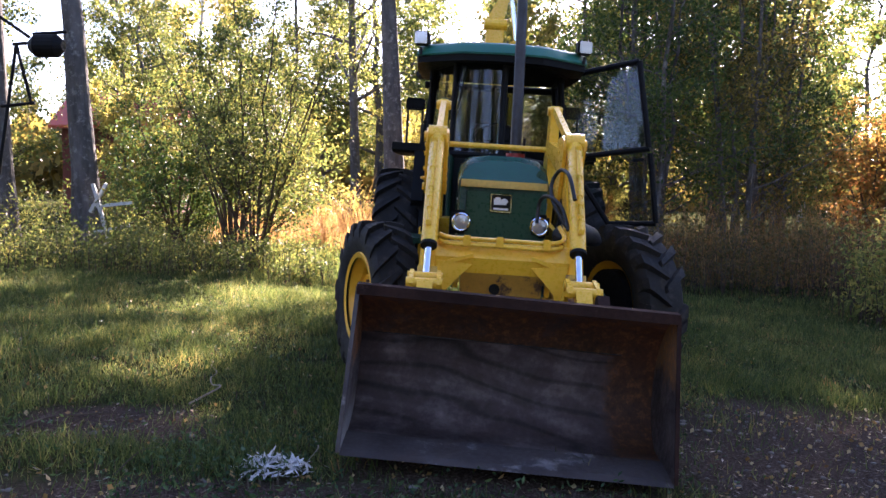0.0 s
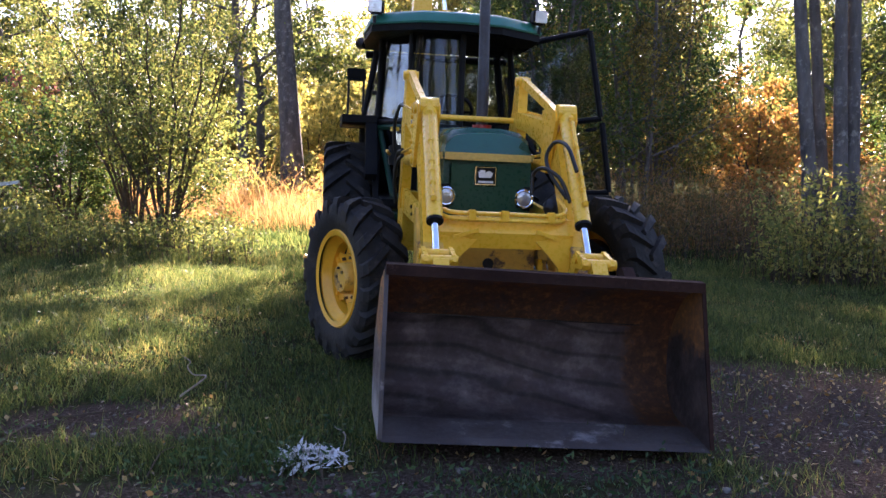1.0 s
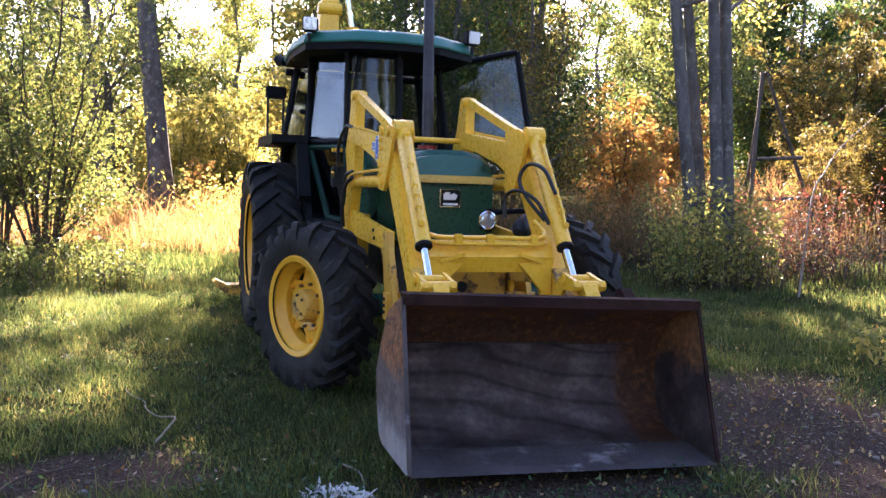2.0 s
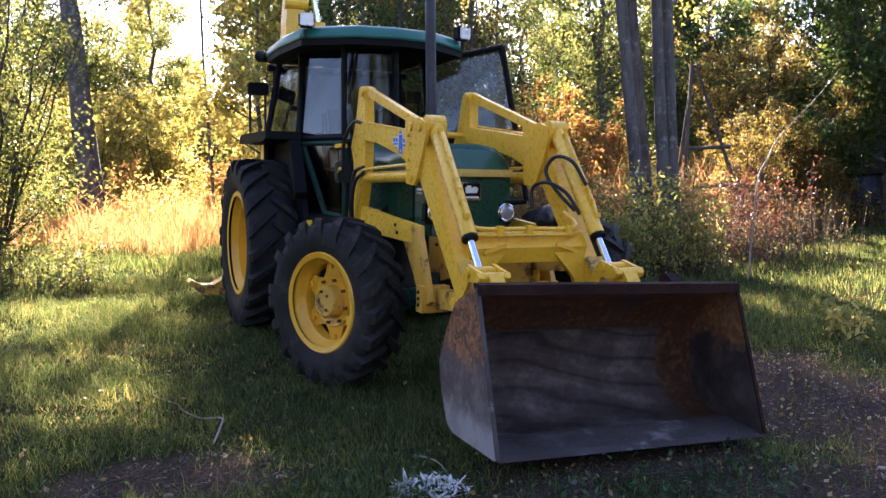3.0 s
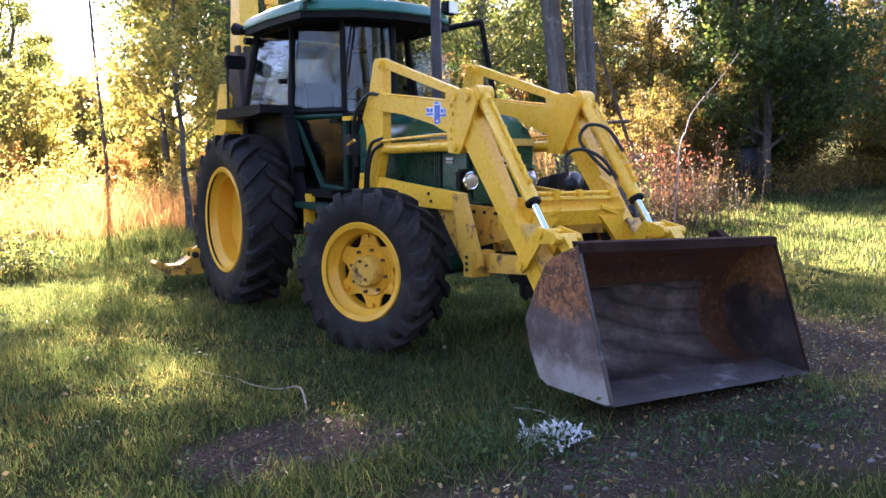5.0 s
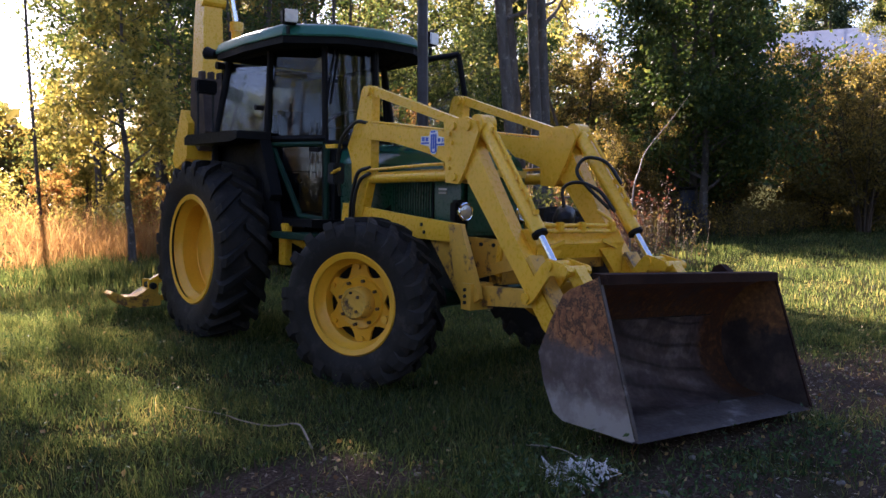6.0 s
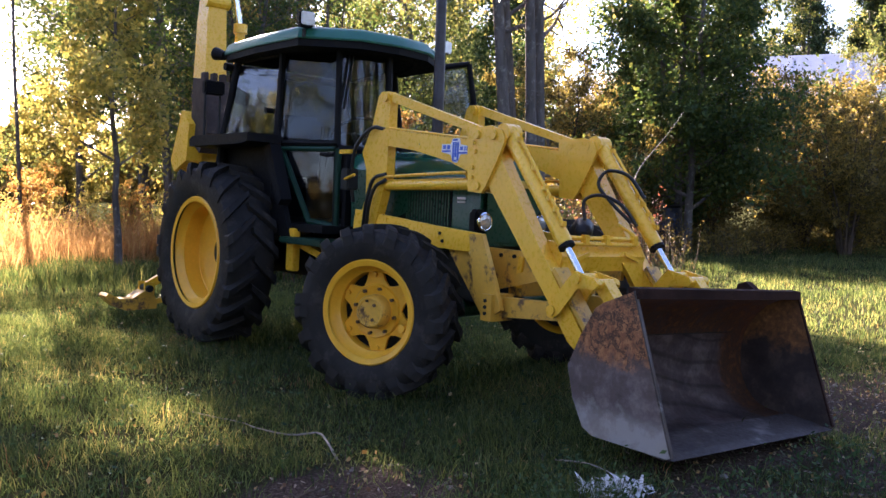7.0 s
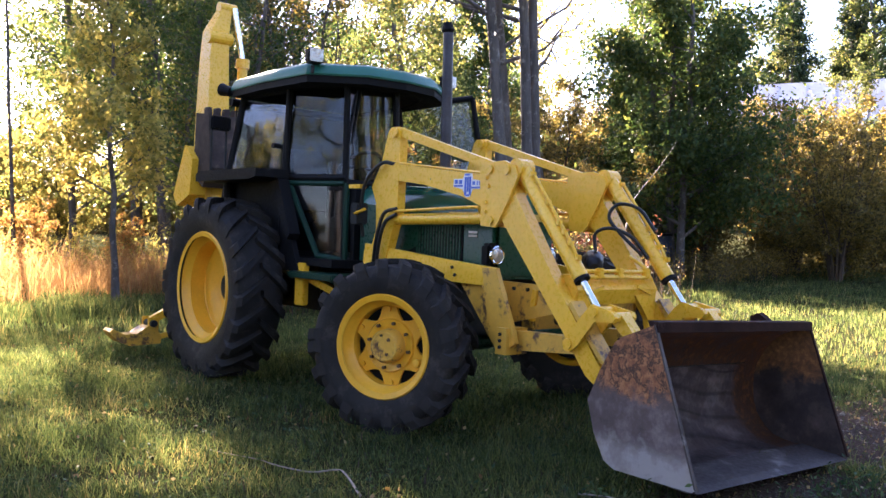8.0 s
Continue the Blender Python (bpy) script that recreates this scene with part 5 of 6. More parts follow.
def grow(base, height, radius, lean=(0, 0), limbs=14, first=0.3, spread_=0.45, seed=1, rise=0.5, sub=3, wobble=0.03, stems=1, stem_spread=0.3):
    """Trunk and limbs as polylines with radii, and the twig points that carry leaves."""
    r = np.random.default_rng(seed)
    lines, twigs = [], []
    for s in range(stems):
        if stems > 1:
            a = 2 * math.pi * (s + r.uniform(-0.3, 0.3)) / stems
            ln = (lean[0] + math.cos(a) * stem_spread * r.uniform(0.3, 1), lean[1] + math.sin(a) * stem_spread * r.uniform(0.3, 1))
            h, rad = height * r.uniform(0.7, 1.05), radius * r.uniform(0.6, 1.0)
            b0 = np.array(base) + np.array([math.cos(a), math.sin(a), 0]) * radius * 2.5
        else:
            ln, h, rad, b0 = lean, height, radius, np.array(base, float)
        K = 10
        tr = [b0 + np.array([ln[0] * h * u ** 1.2 + wobble * h * r.normal() * 0.5 * u, ln[1] * h * u ** 1.2 + wobble * h * r.normal() * 0.5 * u, h * u]) for u in np.linspace(0, 1, K)]
        tr[0] = tr[0] - np.array([0, 0, 0.15])
        lines.append((tr, [rad * (1.35 if k == 0 else 1) * (1 - 0.85 * k / (K - 1)) for k in range(K)]))
        for i in range(limbs):
            u = first + (1 - first) * (i + r.uniform(0, 1)) / limbs
            k = min(int(u * (K - 1)), K - 2)
            p = tr[k] + (tr[k + 1] - tr[k]) * (u * (K - 1) - k)
            a = i * 2.4 + r.uniform(-0.6, 0.6)
            ll = spread_ * h * (1.05 - 0.75 * (u - first) / (1 - first)) * r.uniform(0.6, 1.15)
            dirn = np.array([math.cos(a), math.sin(a), rise * r.uniform(0.4, 1.3)])
            dirn /= np.linalg.norm(dirn)
            pts = [p + dirn * ll * q + np.array([0, 0, 0.12 * ll * q * q]) + r.normal(size=3) * 0.03 * ll * q for q in np.linspace(0, 1, 5)]
            lr = max(rad * (1 - 0.85 * u) * 0.5, 0.006)
            lines.append((pts, [lr, lr * 0.8, lr * 0.6, lr * 0.4, lr * 0.2]))
            twigs += [(q, ll * 0.22) for q in pts[2:]]
            for j in range(sub):
                q = pts[1 + j % 3] * 0.5 + pts[2 + j % 3] * 0.5
                d2 = dirn + r.normal(size=3) * 0.7
                d2 /= np.linalg.norm(d2)
                l2 = ll * r.uniform(0.3, 0.55)
                pp = [q + d2 * l2 * v + r.normal(size=3) * 0.02 * l2 for v in (0, 0.35, 0.7, 1.0)]
                lines.append((pp, [lr * 0.45, lr * 0.3, lr * 0.2, lr * 0.1]))
                twigs += [(v, l2 * 0.35) for v in pp[1:]]
        twigs += [(tr[-1], h * 0.05), (tr[-2], h * 0.05)]
    return lines, twigs


def lines_mesh(lines, sides=6):
    co, faces, at = [], [], 0
    for pts, radii in lines:
        pts = [Vector(p) for p in pts]
        n = sides if radii[0] > 0.02 else 4
        if radii[0] > 0.1:
            n = 12
        up = None
        for i, p in enumerate(pts):
            d = (pts[min(i + 1, len(pts) - 1)] - pts[max(i - 1, 0)]).normalized()
            if up is None:
                up = d.orthogonal().normalized()
            up = (up - d * up.dot(d)).normalized()
            sd_ = d.cross(up)
            for k in range(n):
                w = 1 + (0.10 * noise.noise((p.x * 2 + k, p.z * 1.5, p.y)) if radii[0] > 0.1 else 0)
                co.append(p + (up * math.cos(2 * math.pi * k / n) + sd_ * math.sin(2 * math.pi * k / n)) * radii[i] * w)
        for i in range(len(pts) - 1):
            for k in range(n):
                faces.append((at + i * n + k, at + i * n + (k + 1) % n, at + (i + 1) * n + (k + 1) % n, at + (i + 1) * n + k))
        at += len(pts) * n
    return np.array([tuple(c) for c in co]), faces


def plant(name, label, category, at, height, radius, leaf_mat, n_leaves, leaf=0.07, bark=None, seed=1, wide=0.5, trunk_name="trunk", spill=1.0, group="", **kw):
    """A tree or shrub: trunk with limbs, and a crown of many small leaves round its twigs."""
    r = np.random.default_rng(seed + 500)
    z = float(gz(at[0], at[1]))
    ob = tagged(new(name), label, category, group)
    ob.location = (at[0], at[1], z)
    lines, twigs = grow((0, 0, 0), height, radius, seed=seed, **kw)
    co, faces = lines_mesh(lines)
    sheet(trunk_name, co, faces, 4, bark or BARK, ob, smooth=True)
    if n_leaves:
        w = np.array([t[1] for t in twigs])
        pick = r.choice(len(twigs), size=n_leaves, p=w / w.sum())
        c = np.array([t[0] for t in twigs])[pick]
        pts = c + r.normal(size=(n_leaves, 3)) * np.clip(w[pick], 0.06, 0.8)[:, None] * 0.75 * spill
        pts[:, 2] = np.maximum(pts[:, 2], 0.05)
        lc, lt = leaves_mesh(pts, leaf, seed + 900, wide=wide)
        sheet("crown", lc, lt, 3, leaf_mat, ob)
    return ob


def again(ob, at, turn, scale=1.0):
    c = copy_thing(ob, pose(at[0], at[1], float(gz(*at)), 0, 0, turn))
    c.scale = (scale, scale, scale)
    return c


# the big willow-like shrub beside the yard
plant("shrub", "large loose shrub with many thin stems and small olive-yellow leaves", "shrub", (-3.3, 7.0), 4.2, 0.03, LEAF_GREEN, 15000, 0.06, BARK_SHRUB, 21, stems=16, stem_spread=0.45, limbs=9, first=0.12, spread_=0.28, sub=3, rise=0.9, trunk_name="branchwork")
plant("shrub", "olive-green shrub with yellowing leaves beside the lawn", "shrub", (-4.2, 9.2), 4.8, 0.035, LEAF_GREEN, 12000, 0.065, BARK_SHRUB, 22, stems=12, stem_spread=0.4, limbs=9, first=0.12, spread_=0.3, sub=3, rise=0.9, trunk_name="branchwork")
plant("shrub", "dark green undergrowth shrub below the trunks", "shrub", (-5.5, 10.2), 2.9, 0.03, LEAF_DARK, 11000, 0.07, BARK_SHRUB, 24, stems=10, stem_spread=0.5, limbs=8, first=0.1, spread_=0.4, sub=3, trunk_name="branchwork")

# standing trunks
plant("pine_tree", "tall tree with thick dark trunk and a few dead side branches", "tree", (-1.72, 15.0), 15, 0.27, LEAF_GREEN, 17000, 0.13, BARK, 31, spill=0.6, limbs=24, first=0.45, spread_=0.22, rise=0.35, lean=(-0.04, 0), wobble=0.004)
plant("tree", "leaning thick dark trunk beside the shrub", "tree", (-6.85, 9.4), 12, 0.25, LEAF_LIME, 6000, 0.09, BARK, 32, limbs=14, first=0.45, spread_=0.22, lean=(-0.07, 0), wobble=0.006)
plant("tree", "dark bare trunk at the edge of the yard", "tree", (-8.4, 9.4), 12, 0.24, LEAF_LIME, 6000, 0.09, BARK, 33, limbs=14, first=0.45, spread_=0.22, lean=(-0.03, 0), wobble=0.006)
plant("birch_tree", "birch with speckled pale trunk and yellow-green leaves", "tree", (-3.4, 21), 14, 0.17, LEAF_LIME, 6000, 0.10, BARK, 34, limbs=20, first=0.25, spread_=0.22, lean=(-0.02, 0), wobble=0.006)
for k, (x, y, rr_, ln_, sd_) in enumerate(((6.0, 5.73, 0.118, -0.11, 41), (6.26, 5.85, 0.10, -0.10, 42), (6.32, 5.57, 0.112, -0.04, 43), (6.50, 5.59, 0.115, -0.03, 44))):
    plant("aspen_tree", "grey-barked slender trunk, leaves high above", "tree", (x, y), 13, rr_, LEAF_YELLOW, 2500, 0.09, BARK, sd_, group="grey trunks", limbs=14, first=0.3, spread_=0.2, lean=(ln_, 0.0), wobble=0.003)

# dark thicket behind the tractor
for x, y, h, sd_ in ((3.4, 10.2, 8.0, 51), (5.2, 11.0, 9.0, 52), (6.4, 12.6, 8.5, 53)):
    plant("alder_tree", "dense dark-leaved alder with several stems", "tree", (x, y), h, 0.07, LEAF_BROWN if sd_ == 52 else LEAF_DARK, 13000, 0.085, BARK, sd_, group="dark alders", stems=5, stem_spread=0.16, limbs=12, first=0.15, spread_=0.24, sub=3)
plant("poplar_tree", "tall dense olive tree behind the yard", "tree", (5.0, 19.0), 13.5, 0.17, LEAF_GREEN, 26000, 0.13, BARK, 55, limbs=30, first=0.22, spread_=0.24, sub=4)
plant("poplar_tree", "tall dense dark tree behind the thicket", "tree", (6.6, 17.2), 12, 0.17, LEAF_GREEN, 18000, 0.13, BARK, 56, limbs=30, first=0.08, spread_=0.24, sub=4)
plant("alder_tree", "tall dense dark-leaved alder at the wood edge", "tree", (7.4, 15.4), 11, 0.12, LEAF_DARK, 9000, 0.11, BARK, 60, stems=3, stem_spread=0.10, limbs=20, first=0.2, spread_=0.24)
plant("alder_tree", "tall dark alder behind the cab", "tree", (4.3, 15.2), 12, 0.12, LEAF_DARK, 24000, 0.10, BARK, 54, stems=3, stem_spread=0.12, limbs=18, first=0.2, spread_=0.26)
# three trees added for the dappled shade their high, mostly unseen crowns throw
plant("poplar_tree", "tall slender tree added for the shade of its high olive crown", "tree", (1.0, 15.8), 12.0, 0.045, LEAF_GREEN, 12000, 0.13, BARK, 57, limbs=20, first=0.62, spread_=0.24, sub=4, spill=0.55, wobble=0.008)
plant("poplar_tree", "tall slender tree added for the shade of its high olive crown", "tree", (-4.4, 16.5), 12.5, 0.07, LEAF_GREEN, 11000, 0.13, BARK, 58, limbs=20, first=0.6, spread_=0.24, sub=4, spill=0.55, wobble=0.008)
plant("poplar_tree", "tall slender tree added for the shade of its high olive crown", "tree", (3.4, 19.4), 13.0, 0.10, LEAF_GREEN, 10000, 0.13, BARK, 59, limbs=22, first=0.5, spread_=0.22, sub=4, spill=0.6, wobble=0.008)
# slender sapling with yellow-green leaves
plant("sapling", "slender sapling with thin yellow-green crown in dry grass", "tree", (0.85, 9.5), 5.4, 0.06, LEAF_YELLOW, 7000, 0.105, BARK, 61, wobble=0.02, limbs=22, first=0.28, spread_=0.24, sub=3)
# yellow bushes against the sun
yb = plant("yellow_bush", "bright yellow autumn bush standing in dry grass", "shrub", (0.6, 23.0), 3.9, 0.035, LEAF_YELLOW, 12000, 0.11, BARK_SHRUB, 71, stems=9, stem_spread=0.4, limbs=9, first=0.1, spread_=0.3, group="yellow bushes", trunk_name="branchwork")
for at, tn, sc in (((-1.4, 21.5), 90, 0.95), ((4.2, 23.5), 200, 1.0), ((-9.5, 19), 140, 1.0), ((-0.5, 25), 300, 1.1)):
    again(yb, at, tn, sc)
ob_ = plant("orange_bush", "orange autumn bush behind the weeds", "shrub", (8.8, 12.5), 3.6, 0.04, LEAF_ORANGE, 10000, 0.10, BARK_SHRUB, 72, stems=8, stem_spread=0.35, limbs=9, first=0.15, spread_=0.3, group="orange bushes", trunk_name="branchwork")
for at, tn, sc in (((11.8, 15.0), 80, 0.9), ((15.0, 12.5), 10, 0.8), ((1.3, 16.2), 150, 0.5), ((3.2, 15.2), 240, 0.42), ((-0.6, 18.5), 20, 0.5)):
    again(ob_, at, tn, sc)
gt = plant("mixed_tree", "half-turned deciduous tree, green and yellow", "tree", (11.5, 19.0), 7.8, 0.12, LEAF_GREEN, 17000, 0.10, BARK, 73, limbs=22, first=0.15, spread_=0.28, group="mixed trees")
for at, tn, sc in (((18.0, 27.0), 100, 1.2), ((8.6, 21.5), 210, 1.2), ((5.5, 26), 50, 1.3), ((-9, 29), 250, 1.2), ((-6.3, 33), 10, 1.4), ((-11.5, 25), 70, 1.2), ((-1.5, 34), 140, 1.3), ((-15, 32), 220, 1.5), ((1.5, 31), 280, 1.2), ((-14, 19), 20, 1.1), ((11, 31), 130, 1.5), ((-3, 40), 200, 1.3)):
    again(gt, at, tn, sc)
for at, tn, sc in (((54, 26), 15, 1.9), ((57.5, 21.5), 100, 2.0), ((50, 31), 260, 1.9)):
    again(gt, at, tn, sc)
again(gt, (27.5, 9.4), 160, 0.85)
dt = plant("green_tree", "broad dense green tree at the far side of the lawn", "tree", (15.0, 8.8), 10.5, 0.14, LEAF_DARK, 60000, 0.13, BARK, 74, stems=3, stem_spread=0.10, limbs=20, first=0.08, spread_=0.26, group="green trees")
for at, tn, sc in (((19.5, 12.0), 120, 0.85), ((25, 27), 60, 1.3)):
    again(dt, at, tn, sc)
# copies out of view behind and beside the camera, added to darken window reflections
for at, tn, sc in (((-24, -8), 15, 1.2), ((-22, -2), 130, 1.1), ((-25, 3), 250, 1.2), ((-3.5, -24), 40, 1.1), ((3.5, -26), 100, 1.2), ((8, -23), 200, 1.1), ((-17, -17), 300, 1.2), ((-12, -21), 170, 1.0), ((14, -19), 70, 1.1)):
    again(dt, at, tn, sc)
for at, tn, sc in (((-3.6, 31), 40, 1.7), ((17.4, 23.4), 90, 1.7), ((21.5, 28.5), 220, 1.9)):
    again(gt, at, tn, sc)
bb = plant("brown_bush", "browning olive bush beside the lawn", "shrub", (17.6, 5.6), 4.4, 0.04, LEAF_BROWN, 22000, 0.085, BARK_SHRUB, 75, stems=12, stem_spread=0.45, limbs=9, first=0.06, spread_=0.32, group="brown bushes", trunk_name="branchwork")
# those at negative x are out of view, added to darken the door glass reflection
for at, tn, sc in (((20.5, 8.2), 70, 1.15), ((13.6, 9.6), 160, 0.75), ((21, 4.2), 250, 1.1), ((18, 9.8), 30, 1.1), ((11.6, 9.3), 100, 0.6), ((23.5, 10), 310, 1.3), ((22, 6.6), 200, 1.25), ((28, 12), 20, 1.4), ((-17, 3), 40, 0.8), ((-16, 7), 130, 0.8), ((-17.5, 11), 250, 0.85), ((-15.5, -1.5), 320, 0.75), ((16.4, 14.2), 120, 1.35), ((19.2, 15.4), 220, 1.4)):
    again(bb, at, tn, sc)


fb = plant("far_birch", "far birch in autumn yellow", "tree", (50, 36), 13, 0.14, LEAF_YELLOW, 9000, 0.22, BARK_BIRCH, 82, limbs=22, first=0.2, spread_=0.22, group="far birches")
for at, tn, sc in (((60, 34), 60, 1.1), ((42, 40), 120, 1.2), ((66, 26), 200, 1.0), ((30, 46), 270, 1.1), ((18, 40), 300, 1.2), ((2, 46), 20, 1.2), ((-14, 40), 80, 1.2), ((-24, 30), 130, 1.1), ((74, 30), 70, 1.1), ((-20, 22), 10, 1.0)):
    again(fb, at, tn, sc)
fs = plant("far_spruce", "far dark spruce with a pointed top", "tree", (52, 24.5), 13.5, 0.16, NEEDLE, 12000, 0.34, BARK, 83, limbs=46, first=0.06, spread_=0.17, rise=-0.12, sub=3, wobble=0.003, wide=0.3, group="far spruces")
for at, tn, sc in (((57, 22.8), 50, 1.0), ((55, 19), 140, 1.1), ((49, 28), 230, 0.9), ((62, 24), 310, 1.15), ((60, 29), 20, 1.1), ((36, 36), 100, 0.9)):
    again(fs, at, tn, sc)
# the far wood that closes the view all round
n_ = 90000
fa, fr_ = rng.uniform(0, 2 * math.pi, n_), rng.uniform(62, 82, n_)
top_ = 5.5 + 2.5 * np.sin(fa * 23) + 1.5 * np.sin(fa * 61 + 1) + 1.2 * np.sin(fa * 140)
fz = rng.uniform(0, 1, n_) ** 0.8 * top_
fx, fy = fr_ * np.cos(fa), fr_ * np.sin(fa)
lc, lt = leaves_mesh(np.stack([fx, fy, gz(fx, fy) + fz], 1), 1.05, 77, wide=0.8)
tagged(sheet("far_woods", lc, lt, 3, LEAF_BROWN), "far mixed autumn woods all round", "woods", kind="stuff")
# trees behind the camera, mirrored in the glass
asp = plant("aspen_tree", "tall bare-stemmed aspen across the yard", "tree", (-9, -14), 14, 0.16, LEAF_LIME, 2600, 0.14, BARK, 45, group="aspens across the yard", limbs=16, first=0.35, spread_=0.2, wobble=0.008)
for at, tn, sc in (((-5, -17), 80, 1.1), ((2, -16), 10, 1.0), ((-14, -9), 200, 1.1), ((8, -13), 140, 1.0), ((-16, -3), 90, 1.1), ((-16.5, 2), 30, 0.9), ((-18, 7), 260, 1.0), ((-13, -6), 130, 0.9), ((-14.5, -0.5), 210, 1.0), ((-15.5, 4.5), 300, 1.0), ((-11, -11), 50, 1.0), ((5, -12), 250, 0.9), ((11, -10), 20, 1.0), ((14, -7), 190, 1.1), ((-1.5, -14), 330, 1.0)):
    again(asp, at, tn, sc)


# ---- grass and weeds ----
def soil_at(x, y):
    d = np.full(x.shape, 9.0)
    for cx, cy, rx, ry in SOIL:
        d = np.minimum(d, np.hypot((x - cx) / rx, (y - cy) / ry))
    return d


def blades(name, label, n, area, h, width, material, seed, bare=True, curl=0.5, keep=None, wheel_clear=True, clump=0.0, fine=False):
    r = np.random.default_rng(seed)
    x, y = r.uniform(area[0], area[1], n), r.uniform(area[2], area[3], n)
    if clump:
        cn = n // 14
        cx, cy = r.uniform(area[0], area[1], cn), r.uniform(area[2], area[3], cn)
        k = r.integers(0, cn, n)
        x, y = cx[k] + r.normal(size=n) * clump, cy[k] + r.normal(size=n) * clump
    ok = np.ones(n, bool)
    if bare:
        ok &= ((soil_at(x, y) + r.normal(size=n) * 0.22 + 0.25 * np.sin(x * 5 + np.sin(y * 4)) * np.sin(y * 6)) > 0.95) | (r.random(n) < 0.05)
    thin = 0.5 + 0.5 * np.sin(x * 3.1 + 2 * np.sin(y * 2.3)) * np.sin(y * 3.7 + 1.5 * np.sin(x * 1.7))
    ok &= r.random(n) < 0.5 + 0.6 * thin
    if keep is not None:
        ok &= keep(x, y, r)
    x, y = x[ok], y[ok]
    n = len(x)
    z = gz(x, y)
    patch = 0.55 + 0.35 * np.sin(x * 6.1 + 3 * np.sin(y * 3.7)) * np.sin(y * 5.3 + 2 * np.sin(x * 2.9)) + 0.8 * (0.5 + 0.5 * np.sin(x * 1.9 + 2 * np.sin(y * 0.8)) * np.cos(y * 2.3 + x))
    hh = h * r.uniform(0.5, 1.3, n) * patch
    a = r.uniform(0, 2 * math.pi, n)
    lean = r.uniform(0.1, curl, n) * hh
    dx, dy = np.cos(a), np.sin(a)
    b = r.uniform(0, 2 * math.pi, n)
    wx, wy = np.cos(b) * width * 0.5, np.sin(b) * width * 0.5
    p = lambda u, l, w: np.stack([x + dx * lean * l + wx * w, y + dy * lean * l + wy * w, z + hh * u], axis=1)
    if fine:
        co = np.stack([p(0, 0, 1), p(0, 0, -1), p(1.0, 1.0, 0)], axis=1).reshape(-1, 3)
        return tagged(sheet(name, co, np.arange(n * 3), 3, material), label, "grass", kind="stuff")
    co = np.stack([p(0, 0, 1), p(0, 0, -1), p(0.55, 0.3, 0.8), p(0.55, 0.3, -0.8), p(1.0 - 0.15 * curl, 1.0, 0)], axis=1).reshape(-1, 3)
    base = np.arange(n)[:, None] * 5
    tri = np.concatenate([base + np.array([[0, 1, 3]]), base + np.array([[0, 3, 2]]), base + np.array([[2, 3, 4]])], axis=1).reshape(-1, 3)
    ob = sheet(name, co, tri, 3, material)
    return tagged(ob, label, "grass", kind="stuff")


blades("lawn_grass", "short green lawn grass with yellowing blades", 330000, (-7.5, 5.5, -4.2, 6.0), 0.058, 0.006, GRASS, 101, clump=0.07, curl=0.9, fine=True)
blades("lawn_grass", "taller tufts of green grass in the lawn", 85000, (-6.5, 5.0, -3.0, 6.5), 0.115, 0.0048, GRASS, 107, clump=0.06, curl=1.4)
blades("lawn_grass", "limp long grass blades lying over the lawn", 60000, (-4.5, 3.0, -2.8, 3.5), 0.07, 0.0045, GRASS, 108, clump=0.06, curl=1.9, fine=True)
blades("lawn_grass", "green lawn grass further off", 110000, (-9, 22, 5.5, 14), 0.10, 0.014, GRASS, 102, bare=False, clump=0.15, fine=True)
blades("lawn_grass", "green lawn grass on the far side", 90000, (5, 22, -4, 5.8), 0.09, 0.013, GRASS, 103, bare=False, clump=0.15, fine=True)
blades("dry_grass", "tall straw-coloured dry grass against the sun", 34000, (-5.0, 4.5, 9.2, 17.5), 0.62, 0.011, STRAW, 104, bare=False, curl=1.0, clump=0.16, keep=lambda x, y, r: y > 10.1 + 0.5 * np.sin(x * 1.3) + 0.3 * np.sin(x * 3.7 + 1) + r.normal(size=len(x)) * 0.35)
blades("dry_grass", "dry plumed stems above the straw", 2600, (-4.5, 4.0, 10.9, 15.5), 0.95, 0.014, STRAW, 109, bare=False, curl=0.9, clump=0.3)
blades("lawn_grass", "longer green grass before the dry straw", 16000, (-4.5, 3.0, 7.5, 11.0), 0.22, 0.012, GRASS, 121, bare=False, curl=1.0, clump=0.15)
blades("dry_grass", "dry grass tufts among the lawn", 1500, (-7, 6, -3, 9), 0.10, 0.005, STRAW, 105, curl=0.9, clump=0.06)
blades("dry_grass", "tall dry stems behind the weeds", 7000, (4, 14, 8.5, 14), 1.2, 0.014, STRAW, 106, bare=False, curl=0.4, clump=0.15)


